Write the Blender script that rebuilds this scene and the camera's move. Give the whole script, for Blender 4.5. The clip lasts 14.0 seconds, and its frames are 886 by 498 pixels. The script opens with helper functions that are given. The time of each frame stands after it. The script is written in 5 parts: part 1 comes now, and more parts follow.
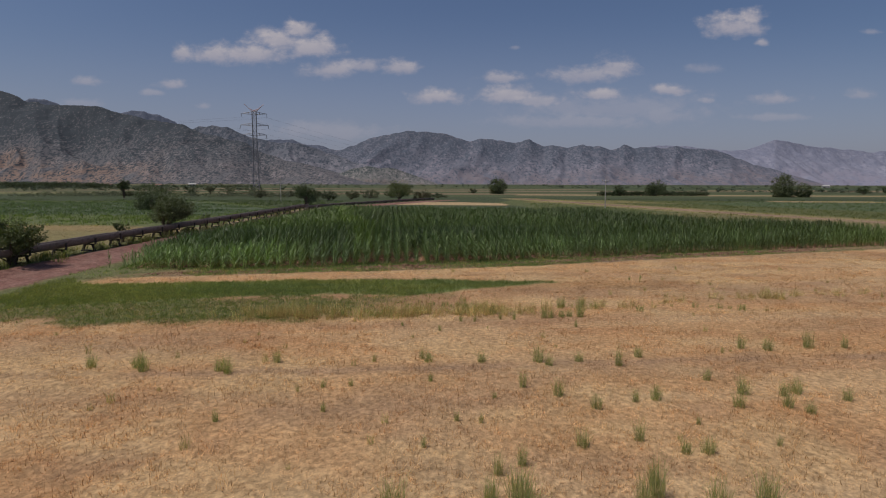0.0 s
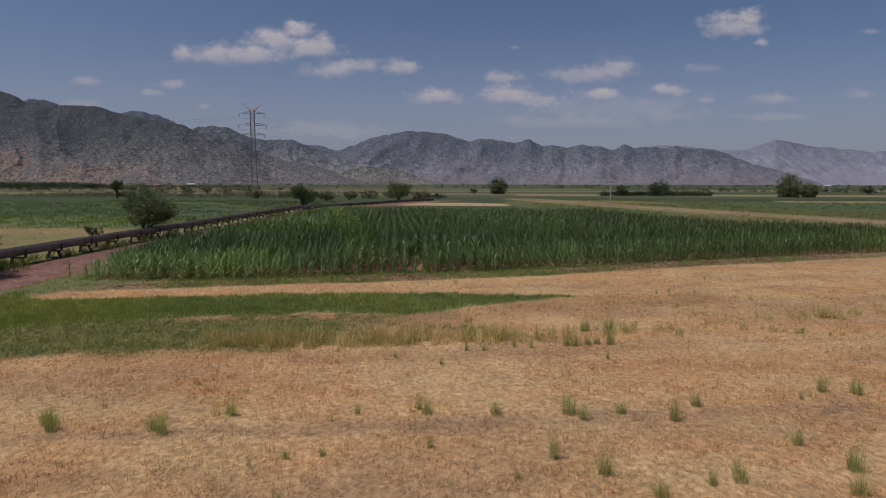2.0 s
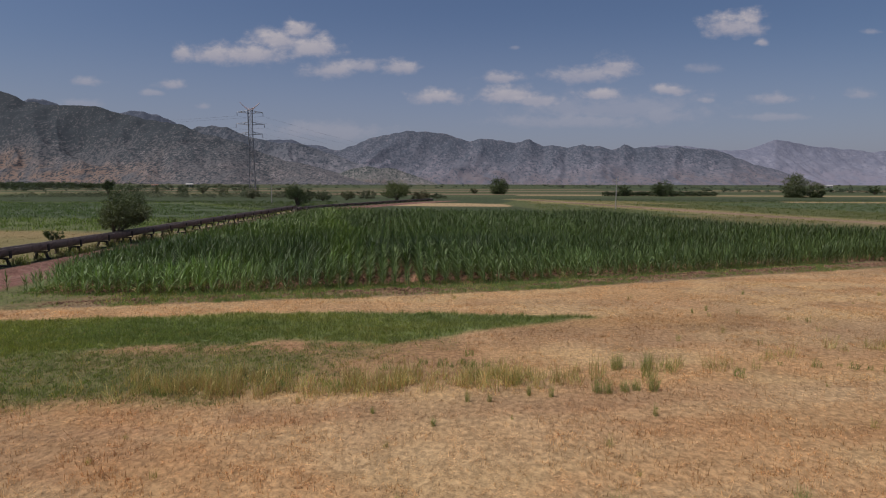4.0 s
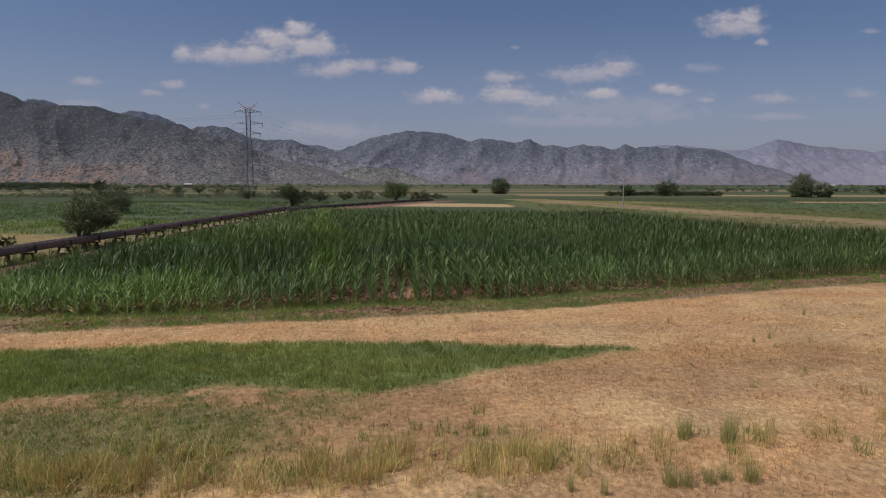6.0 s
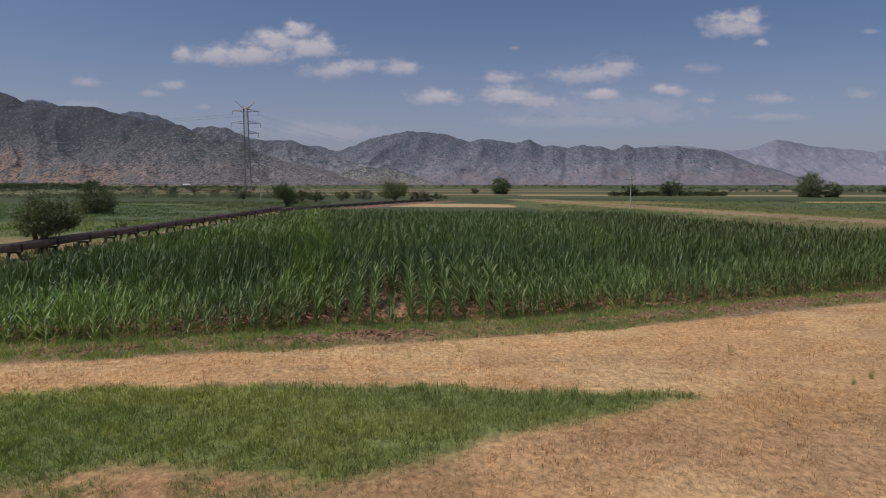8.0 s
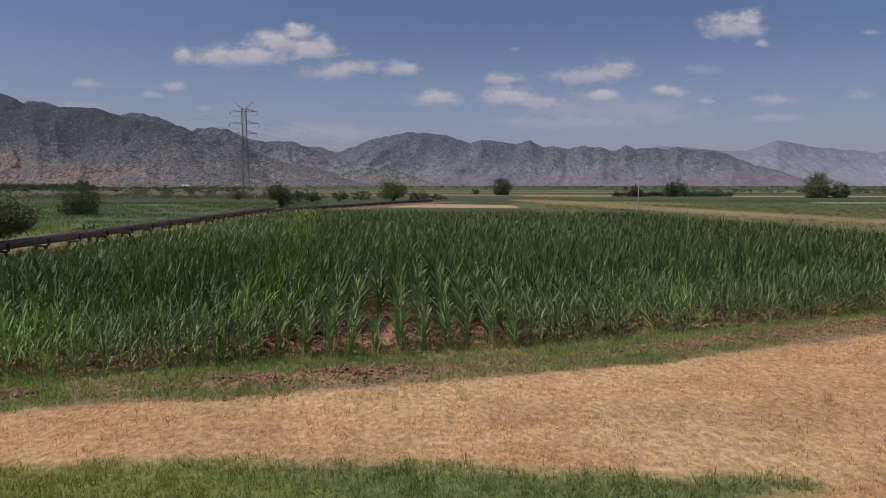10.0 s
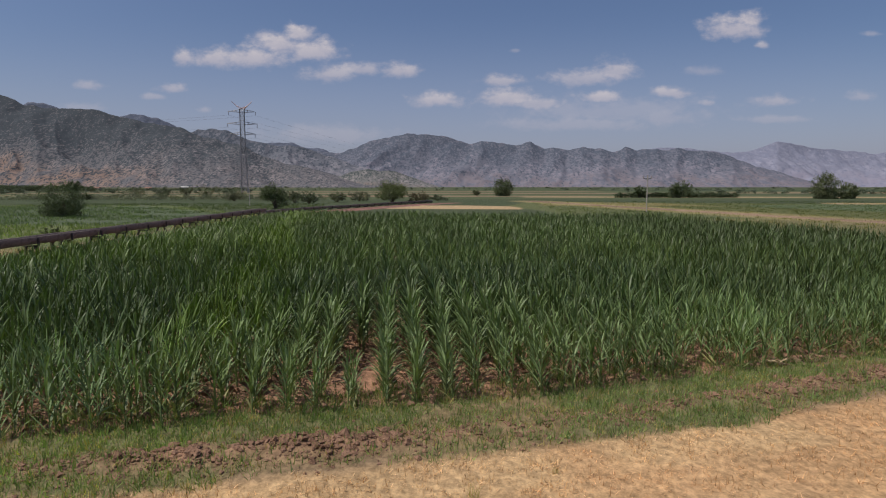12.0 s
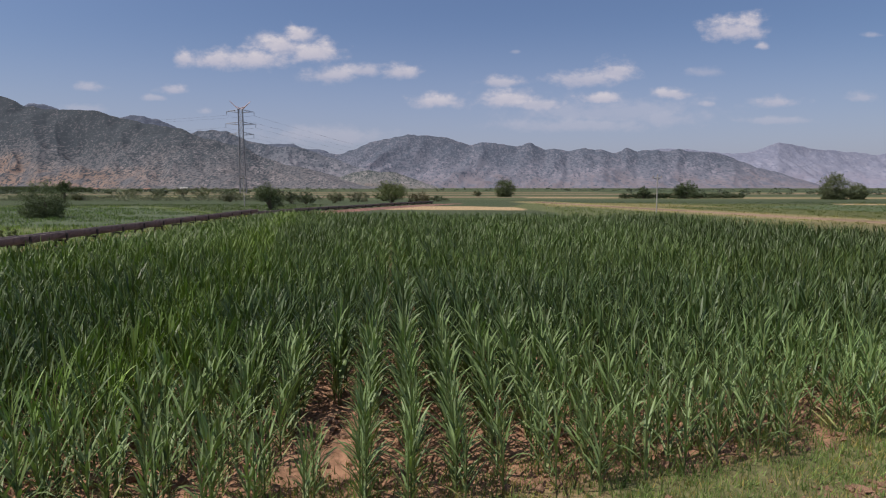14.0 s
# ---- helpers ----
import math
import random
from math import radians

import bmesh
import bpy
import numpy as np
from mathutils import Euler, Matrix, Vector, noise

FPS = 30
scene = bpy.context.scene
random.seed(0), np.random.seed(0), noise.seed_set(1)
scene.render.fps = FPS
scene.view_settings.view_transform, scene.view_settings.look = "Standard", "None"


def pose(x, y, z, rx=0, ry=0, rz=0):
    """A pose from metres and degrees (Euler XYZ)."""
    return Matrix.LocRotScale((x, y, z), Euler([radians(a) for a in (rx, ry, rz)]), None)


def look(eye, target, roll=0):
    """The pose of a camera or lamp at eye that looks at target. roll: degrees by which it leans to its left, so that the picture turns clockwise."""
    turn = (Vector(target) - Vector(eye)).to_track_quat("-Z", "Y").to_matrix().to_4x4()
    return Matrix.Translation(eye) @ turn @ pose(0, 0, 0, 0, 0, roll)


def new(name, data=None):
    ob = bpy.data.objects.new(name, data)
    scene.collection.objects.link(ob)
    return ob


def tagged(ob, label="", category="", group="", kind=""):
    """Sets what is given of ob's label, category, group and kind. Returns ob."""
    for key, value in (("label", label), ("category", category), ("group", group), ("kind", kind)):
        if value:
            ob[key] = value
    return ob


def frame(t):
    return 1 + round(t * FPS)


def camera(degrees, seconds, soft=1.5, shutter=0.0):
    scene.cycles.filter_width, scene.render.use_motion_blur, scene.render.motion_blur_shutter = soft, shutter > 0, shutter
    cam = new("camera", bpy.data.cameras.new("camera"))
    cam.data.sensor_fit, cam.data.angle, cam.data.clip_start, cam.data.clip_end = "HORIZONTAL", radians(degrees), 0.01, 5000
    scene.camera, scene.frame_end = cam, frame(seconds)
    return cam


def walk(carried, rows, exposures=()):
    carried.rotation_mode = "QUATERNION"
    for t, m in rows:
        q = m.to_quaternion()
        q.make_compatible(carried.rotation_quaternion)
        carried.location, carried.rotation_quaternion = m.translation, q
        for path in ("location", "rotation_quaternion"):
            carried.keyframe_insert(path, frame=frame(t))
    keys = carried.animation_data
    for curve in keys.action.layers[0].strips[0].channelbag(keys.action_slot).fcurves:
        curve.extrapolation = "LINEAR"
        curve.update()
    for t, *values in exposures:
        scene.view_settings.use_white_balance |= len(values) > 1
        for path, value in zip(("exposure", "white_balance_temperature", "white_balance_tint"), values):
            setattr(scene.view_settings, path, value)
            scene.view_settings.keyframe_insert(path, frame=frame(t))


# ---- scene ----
cam = camera(75.3, 14.0, 1.1)
METRES, EYE, TILT, LEAN, TURN = 28.4, 4.92, 0.0, 0.0, 0.0
ROWS = [
    (0.0, 0.0, 0.0, 0.0, 0.02, -6.51, -0.18),
    (0.5, -0.0009, 0.0289, 0.0002, 0.01, -6.52, -0.18),
    (1.0, -0.0022, 0.0604, 0.0, 0.0, -6.53, -0.17),
    (1.5, -0.0028, 0.0936, 0.0003, -0.01, -6.52, -0.15),
    (2.0, -0.0023, 0.1279, 0.0002, 0.0, -6.51, -0.14),
    (2.5, 0.0008, 0.1633, 0.0002, 0.01, -6.5, -0.14),
    (3.0, 0.0035, 0.1991, -0.0004, 0.01, -6.5, -0.15),
    (5.5, 0.0026, 0.3854, -0.0024, 0.02, -6.51, -0.13),
    (6.0, 0.003, 0.4244, -0.0038, 0.02, -6.51, -0.11),
    (6.5, 0.0028, 0.4636, -0.006, 0.02, -6.5, -0.11),
    (7.0, 0.0027, 0.5013, -0.008, 0.02, -6.48, -0.09),
    (7.5, 0.0029, 0.5388, -0.0093, 0.02, -6.48, -0.06),
    (8.0, 0.0036, 0.5757, -0.0112, 0.02, -6.46, -0.07),
    (10.5, 0.0064, 0.7547, -0.0205, 0.06, -6.32, -0.04),
    (11.0, 0.0066, 0.7899, -0.0219, 0.06, -6.28, -0.03),
    (11.5, 0.0067, 0.8251, -0.0236, 0.08, -6.26, -0.02),
    (12.0, 0.006, 0.86, -0.0254, 0.08, -6.22, -0.02),
    (12.5, 0.0051, 0.8949, -0.0271, 0.09, -6.19, -0.01),
    (13.0, 0.0044, 0.9293, -0.0287, 0.1, -6.16, -0.01),
    (13.5, 0.0037, 0.9639, -0.0306, 0.11, -6.14, -0.02),
    (14.0, 0.0024, 0.9988, -0.032, 0.12, -6.11, -0.01),
]
walk(cam, [(t, pose(0, 0, EYE, TILT, LEAN, TURN) @ pose(METRES * x, METRES * y, METRES * z, 90 + pitch, roll, yaw)) for t, x, y, z, yaw, pitch, roll in ROWS],
     [(0.0, -0.35), (3.0, -0.33), (7.5, -0.12), (11.0, -0.07), (12.5, 0.1), (14.0, 0.28)])

# ---- world, sun ----
SUN_EL, SUN_AZ = 61.0, -112.0      # degrees above the horizon; degrees from straight ahead, minus is to the left
sun_way = Vector((math.sin(radians(SUN_AZ)) * math.cos(radians(SUN_EL)), math.cos(radians(SUN_AZ)) * math.cos(radians(SUN_EL)), math.sin(radians(SUN_EL))))
sun = new("sun", bpy.data.lights.new("sun", "SUN"))
sun.data.energy, sun.data.angle, sun.data.color = 3.5, radians(0.6), (1.0, 0.93, 0.84)
sun.matrix_world = look(sun_way * 50, (0, 0, 0))


class Nodes:
    """A short way to wire node trees."""

    def __init__(self, tree):
        self.tree = tree

    def put(self, kind, **values):
        n = self.tree.nodes.new(kind)
        for key, value in values.items():
            setattr(n, key, value)
        return n

    def link(self, a, b):
        self.tree.links.new(a, b)

    def feed(self, socket, value):
        if hasattr(value, "is_linked"):
            self.tree.links.new(value, socket)
        else:
            socket.default_value = value

    def math(self, op, a, b=0.0, c=0.0):
        n = self.put("ShaderNodeMath", operation=op)
        for k, v in enumerate((a, b, c)):
            self.feed(n.inputs[k], v)
        return n.outputs[0]

    def vmath(self, op, a, b=(0, 0, 0)):
        n = self.put("ShaderNodeVectorMath", operation=op)
        self.feed(n.inputs[0], a)
        self.feed(n.inputs[1], b)
        return n.outputs["Value"] if op in ("LENGTH", "DOT_PRODUCT", "DISTANCE") else n.outputs["Vector"]

    def noise(self, where, scale, detail=4.0, rough=0.55, distort=0.0):
        n = self.put("ShaderNodeTexNoise")
        if where is not None:
            self.link(where, n.inputs["Vector"])
        n.inputs["Scale"].default_value, n.inputs["Detail"].default_value = scale, detail
        n.inputs["Roughness"].default_value, n.inputs["Distortion"].default_value = rough, distort
        return n.outputs["Fac"]

    def ramp(self, value, lo, hi, a=0.0, b=1.0):
        n = self.put("ShaderNodeMapRange", interpolation_type="SMOOTHSTEP")
        self.feed(n.inputs["Value"], value)
        for key, v in (("From Min", lo), ("From Max", hi), ("To Min", a), ("To Max", b)):
            n.inputs[key].default_value = v
        return n.outputs["Result"]

    def mix(self, fac, a, b, blend="MIX"):
        n = self.put("ShaderNodeMix", data_type="RGBA", blend_type=blend)
        self.feed(n.inputs["Factor"], fac)
        for k, v in ((6, a), (7, b)):
            if isinstance(v, tuple):
                v = (*v[:3], 1.0)
            self.feed(n.inputs[k], v)
        return n.outputs[2]


world = bpy.data.worlds.new("sky")
scene.world = world
world.use_nodes = True
N = Nodes(world.node_tree)
N.tree.nodes.clear()
sky = N.put("ShaderNodeTexSky", sky_type="NISHITA", sun_disc=False, sun_elevation=radians(SUN_EL), sun_rotation=radians(SUN_AZ), altitude=100.0, air_density=1.0, dust_density=2.2, ozone_density=2.0)
back = N.put("ShaderNodeBackground")
SKY = 0.07
# clouds: centre across and up (as slopes from straight ahead), half width, half height, weight
CLOUDS = [(-0.441, 0.2157, 0.019, 0.0165, 0.9), (-0.388, 0.2138, 0.055, 0.02, 0.95), (-0.325, 0.2157, 0.08, 0.025, 1.0), (-0.276, 0.2354, 0.055, 0.028, 1.0), (-0.245, 0.2536, 0.032, 0.02, 1.0), (-0.218, 0.2258, 0.055, 0.024, 1.0), (-0.304, 0.2513, 0.021, 0.0097, 0.7),
          (-0.191, 0.1893, 0.05, 0.02, 0.85), (-0.136, 0.19669999999999999, 0.04, 0.014, 0.75), (-0.078, 0.1941, 0.041, 0.0155, 0.9), (0.487, 0.2652, 0.056, 0.025, 1.0), (0.515, 0.2773, 0.029, 0.0173, 1.0), (0.537, 0.2363, 0.014, 0.0077, 0.8), (-0.014, 0.1447, 0.049, 0.0156, 0.9),
          (0.092, 0.178, 0.041, 0.0127, 0.8), (0.112, 0.1485, 0.07, 0.02, 0.9), (0.156, 0.1409, 0.06, 0.014, 0.75), (0.238, 0.1818, 0.068, 0.0175, 0.75), (0.29, 0.1931, 0.04, 0.024, 0.85), (0.264, 0.1504, 0.043, 0.0127, 0.9), (0.385, 0.158, 0.041, 0.0117, 0.85),
          (0.448, 0.1409, 0.016, 0.0068, 0.6), (0.564, 0.1457, 0.044, 0.0127, 0.7), (0.566, 0.114, 0.069, 0.0078, 0.4), (0.441, 0.1931, 0.034, 0.0107, 0.4), (-0.604, 0.1695, 0.029, 0.0097, 0.6), (-0.465, 0.1647, 0.027, 0.0107, 0.7), (-0.495, 0.1514, 0.021, 0.0068, 0.5),
          (-0.409, 0.1294, 0.014, 0.0059, 0.45), (0.713, 0.1523, 0.029, 0.0117, 0.5), (0.719, 0.255, 0.021, 0.0058, 0.5), (0.12, 0.2279, 0.009, 0.0048, 0.4), (-0.616, 0.1332, 0.049, 0.0088, 0.35), (0.294, 0.1265, 0.196, 0.0294, 0.36), (0.236, 0.1054, 0.157, 0.0157, 0.4),
          (-0.197, 0.088, 0.118, 0.0197, 0.4), (0.373, 0.115, 0.059, 0.0196, 0.4)]
co = N.put("ShaderNodeTexCoord").outputs["Generated"]
sep = N.put("ShaderNodeSeparateXYZ")
N.link(co, sep.inputs[0])
ahead = N.math("MAXIMUM", sep.outputs[1], 0.02)
across, up = N.math("DIVIDE", sep.outputs[0], ahead), N.math("DIVIDE", sep.outputs[2], ahead)
flat = N.put("ShaderNodeCombineXYZ")
N.feed(flat.inputs[0], across)
N.feed(flat.inputs[1], N.math("MULTIPLY", up, 1.6))
puff = N.noise(flat.outputs[0], 26.0, 7.0, 0.55)
fine = N.noise(flat.outputs[0], 55.0, 4.0, 0.6)
rag = N.math("ADD", N.math("MULTIPLY", N.math("SUBTRACT", puff, 0.37), 1.9), N.math("MULTIPLY", N.math("SUBTRACT", fine, 0.5), 0.9))
cover, lift = 0.0, 0.0
for u0, v0, a, b, w in CLOUDS:
    du = N.math("DIVIDE", N.math("SUBTRACT", across, u0), a)
    dv = N.math("DIVIDE", N.math("SUBTRACT", up, v0), b)
    low = N.math("MULTIPLY", N.math("MINIMUM", dv, 0.0), 1.35)       # flatter undersides
    dv2 = N.math("ADD", N.math("MAXIMUM", dv, 0.0), low)
    d = N.math("SQRT", N.math("ADD", N.math("MULTIPLY", du, du), N.math("MULTIPLY", dv2, dv2)))
    body = N.math("MULTIPLY", N.ramp(N.math("ADD", N.math("SUBTRACT", 1.0, d), rag), 0.0, 1.05), w)
    lift = N.math("MAXIMUM", lift, N.math("MULTIPLY", body, N.ramp(dv, -0.7, 0.9)))
    cover = N.math("MAXIMUM", cover, body)
cover = N.math("MULTIPLY", cover, N.ramp(sep.outputs[1], 0.05, 0.15))
haze = N.ramp(up, 0.0, 0.30, 0.42, 0.0)
glow = N.mix(haze, N.mix(1.0, sky.outputs[0], (0.95, 0.985, 1.16), "MULTIPLY"), (5.9, 5.85, 7.9))
tone = N.mix(N.math("MULTIPLY", lift, N.ramp(N.math("ADD", puff, N.math("MULTIPLY", fine, 0.5)), 0.45, 0.95, 0.35, 1.1)), (6.2, 5.9, 6.9), (9.2, 8.3, 8.4))
N.link(N.mix(N.math("MULTIPLY", cover, 0.78), glow, tone), back.inputs[0])
back.inputs[1].default_value = SKY
N.link(back.outputs[0], N.put("ShaderNodeOutputWorld").inputs[0])


# ---- noise in numpy ----
def lattice(ix, iy, seed):
    h = (ix.astype(np.int64) * 374761393 + iy.astype(np.int64) * 668265263 + seed * 974634777) & 0x7FFFFFFF
    h = ((h ^ (h >> 13)) * 1274126177) & 0x7FFFFFFF
    return ((h ^ (h >> 16)) & 0xFFFF) / 65535.0


def grain(x, y, seed=0):
    ix, iy = np.floor(x), np.floor(y)
    fx, fy = x - ix, y - iy
    fx, fy = fx * fx * (3 - 2 * fx), fy * fy * (3 - 2 * fy)
    a, b = lattice(ix, iy, seed), lattice(ix + 1, iy, seed)
    c, d = lattice(ix, iy + 1, seed), lattice(ix + 1, iy + 1, seed)
    return (a * (1 - fx) + b * fx) * (1 - fy) + (c * (1 - fx) + d * fx) * fy


def fbm(x, y, octaves=4, seed=0, gain=0.5):
    total, amp, norm = 0.0, 1.0, 0.0
    for k in range(octaves):
        total = total + amp * grain(x * 2 ** k, y * 2 ** k, seed + k)
        norm += amp
        amp *= gain
    return total / norm


def ridged(x, y, octaves=5, seed=0, gain=0.55):
    total, amp, norm = 0.0, 1.0, 0.0
    for k in range(octaves):
        total = total + amp * (1 - np.abs(2 * grain(x * 2 ** k, y * 2 ** k, seed + k) - 1))
        norm += amp
        amp *= gain
    return total / norm


def inside(x, y, poly):
    """Signed distance to a polygon, plus inside."""
    p = np.array(poly, float)
    q = np.roll(p, -1, axis=0)
    dist, odd = np.full(x.shape, 1e9), np.zeros(x.shape, bool)
    for (x0, y0), (x1, y1) in zip(p, q):
        ex, ey = x1 - x0, y1 - y0
        k = np.clip(((x - x0) * ex + (y - y0) * ey) / (ex * ex + ey * ey + 1e-9), 0, 1)
        dist = np.minimum(dist, np.hypot(x - x0 - k * ex, y - y0 - k * ey))
        if y0 != y1:
            odd ^= ((y0 > y) != (y1 > y)) & (x < x0 + (y - y0) * ex / (y1 - y0))
    return np.where(odd, dist, -dist)


def soft(d, width):
    k = np.clip(d / width + 0.5, 0, 1)
    return k * k * (3 - 2 * k)


def line_gap(x, y, pts):
    """Distance to a polyline."""
    dist = np.full(np.shape(x), 1e9)
    for (x0, y0), (x1, y1) in zip(pts, pts[1:]):
        ex, ey = x1 - x0, y1 - y0
        k = np.clip(((x - x0) * ex + (y - y0) * ey) / (ex * ex + ey * ey), 0, 1)
        dist = np.minimum(dist, np.hypot(x - x0 - k * ex, y - y0 - k * ey))
    return dist


# ---- materials ----
def material(name, rough=0.8, spec=0.3):
    m = bpy.data.materials.new(name)
    m.use_nodes = True
    n = Nodes(m.node_tree)
    n.bsdf = m.node_tree.nodes["Principled BSDF"]
    n.bsdf.inputs["Roughness"].default_value = rough
    n.bsdf.inputs["Specular IOR Level"].default_value = spec
    n.place = n.put("ShaderNodeTexCoord").outputs["Object"]
    n.made = m
    return n


def bump(n, height, strength, distance):
    b = n.put("ShaderNodeBump")
    b.inputs["Strength"].default_value, b.inputs["Distance"].default_value = strength, distance
    n.link(height, b.inputs["Height"])
    n.link(b.outputs[0], n.bsdf.inputs["Normal"])


def tinted(name, rough=0.8, spec=0.2, low=0.75, high=1.2, scale=6.0, through_light=0.0, sheer=(1.2, 1.5, 0.5)):
    """A surface coloured by its mesh's "tint", varied by noise at two scales; leaves let some light through."""
    n = material(name, rough, spec)
    tint = n.put("ShaderNodeAttribute", attribute_name="tint").outputs["Color"]
    vary = n.math("ADD", n.math("MULTIPLY", n.noise(n.place, scale, 4.0), 0.6), n.math("MULTIPLY", n.noise(n.place, scale * 0.12, 3.0), 0.4))
    shade = n.ramp(vary, 0.3, 0.7, low, high)
    grey = n.put("ShaderNodeCombineColor")
    for k in range(3):
        n.link(shade, grey.inputs[k])
    colour = n.mix(1.0, tint, grey.outputs[0], "MULTIPLY")
    n.link(colour, n.bsdf.inputs["Base Color"])
    if through_light:
        t = n.put("ShaderNodeBsdfTranslucent")
        n.link(n.mix(1.0, colour, sheer, "MULTIPLY"), t.inputs[0])
        m = n.put("ShaderNodeMixShader")
        m.inputs[0].default_value = through_light
        n.link(n.bsdf.outputs[0], m.inputs[1])
        n.link(t.outputs[0], m.inputs[2])
        out = [k for k in n.tree.nodes if k.type == "OUTPUT_MATERIAL"][0]
        n.link(m.outputs[0], out.inputs[0])
    return n


def plain(name, colour, rough=0.7, spec=0.3, low=0.7, high=1.2, scale=8.0, relief=0.0, distance=0.01, metal=0.0):
    """One colour with noise at two scales and some relief."""
    n = material(name, rough, spec)
    vary = n.math("ADD", n.math("MULTIPLY", n.noise(n.place, scale, 5.0), 0.55), n.math("MULTIPLY", n.noise(n.place, scale * 0.15, 3.0), 0.45))
    shade = n.ramp(vary, 0.3, 0.7, low, high)
    grey = n.put("ShaderNodeCombineColor")
    for k in range(3):
        n.link(shade, grey.inputs[k])
    n.link(n.mix(1.0, colour, grey.outputs[0], "MULTIPLY"), n.bsdf.inputs["Base Color"])
    n.bsdf.inputs["Metallic"].default_value = metal
    if relief:
        bump(n, n.noise(n.place, scale * 3, 5.0), relief, distance)
    return n.made


LEAF = tinted("maize leaf", 0.48, 0.34, 0.65, 1.3, 3.0, 0.14).made
BLADE = tinted("grass blade", 0.6, 0.3, 0.8, 1.2, 2.0, 0.38).made
STRAW = tinted("dry straw", 0.6, 0.3, 0.8, 1.2, 3.0, 0.35, (1.1, 1.0, 0.8)).made
FOLIAGE = tinted("tree foliage", 0.6, 0.3, 0.7, 1.25, 1.2, 0.18).made
BARK = plain("bark", (0.13, 0.10, 0.075), 0.9, 0.1, 0.6, 1.2, 12.0, 0.6, 0.02)
CLOD = plain("dug clods", (0.275, 0.165, 0.108), 0.95, 0.1, 0.6, 1.25, 14.0, 0.9, 0.04)
# flume supports: the shade on them is put into a dark concrete colour
SHADED_CONCRETE = plain("concrete with painted shade", (0.075, 0.065, 0.06), 0.9, 0.1, 0.6, 1.2, 6.0, 0.4, 0.01)
CONCRETE = plain("weathered concrete", (0.30, 0.25, 0.222), 0.9, 0.15, 0.6, 1.15, 5.0, 0.4, 0.01)
STEEL = plain("galvanised lattice steel", (0.26, 0.26, 0.28), 0.55, 0.4, 0.85, 1.1, 3.0, 0.0, 0.01, 0.6)
CABLE = plain("weathered cable", (0.10, 0.10, 0.11), 0.7, 0.2)
RED = plain("red and white warning paint", (0.46, 0.33, 0.34), 0.6, 0.3, 0.85, 1.1, 1.0)
WOOD = plain("bleached pole wood", (0.42, 0.39, 0.35), 0.85, 0.15, 0.75, 1.1, 8.0)
PLASTER = plain("whitewashed plaster", (0.46, 0.44, 0.42), 0.85, 0.2, 0.85, 1.05, 2.0)
TILES = plain("clay roof tiles", (0.27, 0.16, 0.12), 0.85, 0.2, 0.7, 1.15, 3.0)


# ---- meshes ----
def mesh_from(name, verts, loops, sizes, mat, tint=None, smooth=False):
    """A mesh from numpy arrays: points, corner indices and corners for each face."""
    me = bpy.data.meshes.new(name)
    verts = np.asarray(verts, np.float32).reshape(-1, 3)
    loops, sizes = np.asarray(loops, np.int32).ravel(), np.asarray(sizes, np.int32).ravel()
    me.vertices.add(len(verts))
    me.vertices.foreach_set("co", verts.ravel())
    me.loops.add(len(loops))
    me.loops.foreach_set("vertex_index", loops)
    me.polygons.add(len(sizes))
    me.polygons.foreach_set("loop_start", np.concatenate(([0], np.cumsum(sizes)[:-1])).astype(np.int32))
    me.polygons.foreach_set("use_smooth", np.full(len(sizes), smooth))
    me.update(calc_edges=True)
    if tint is not None:
        at = me.attributes.new("tint", "FLOAT_COLOR", "POINT")
        c = np.ones((len(verts), 4), np.float32)
        c[:, :3] = tint
        at.data.foreach_set("color", c.ravel())
    me.materials.append(mat)
    return me


def sheet(xs, ys, heights):
    """Points and quads of a grid with given lines."""
    nx, ny = len(xs), len(ys)
    X, Y = np.meshgrid(xs, ys)
    k = np.arange(nx * ny).reshape(ny, nx)
    quads = np.stack([k[:-1, :-1], k[:-1, 1:], k[1:, 1:], k[1:, :-1]], -1).reshape(-1, 4)
    return X, Y, quads


def part(name, data, parent, label=""):
    ob = new(name, data)
    ob.parent = parent
    return tagged(ob, label)


def from_bm(name, bm, mat, smooth=False):
    me = bpy.data.meshes.new(name)
    for f in bm.faces:
        f.smooth = smooth
    bm.to_mesh(me)
    bm.free()
    me.materials.append(mat)
    return me


# ---- the ground: one sheet with its fields ----
FRONT = [(-18.2, 32.9), (-13.7, 32.7), (-9.0, 33.2), (-6.0, 33.95), (-2.8, 34.9), (0.5, 35.5), (4.5, 36.6), (11.0, 38.8), (21.2, 42.3), (36.0, 46.6), (41.0, 48.0)]
MAIZE = FRONT + [(33.0, 52.5), (27.5, 57.0), (24.5, 65.0), (20.0, 79.0), (6.0, 81.0), (-6.0, 84.0), (-13.0, 87.0), (-18.5, 86.0)]
VERGE = FRONT[::-1] + [(-20.0, 33.0), (-19.8, 29.4), (-16.5, 29.6), (-12.0, 30.5), (-8.2, 31.4), (-3.1, 32.2), (1.9, 33.3), (4.8, 34.2), (12.0, 36.9), (18.6, 39.0), (41.0, 46.3)]
GREEN = [(5.7, 28.45), (3.0, 28.75), (-1.1, 29.0), (-5.0, 29.25), (-9.0, 28.6), (-17.0, 27.5), (-19.4, 29.5), (-19.4, 24.0), (-17.0, 22.0), (-9.0, 24.9), (-5.0, 25.2), (-1.8, 24.9), (0.3, 25.8), (1.6, 26.6), (3.5, 27.6)]
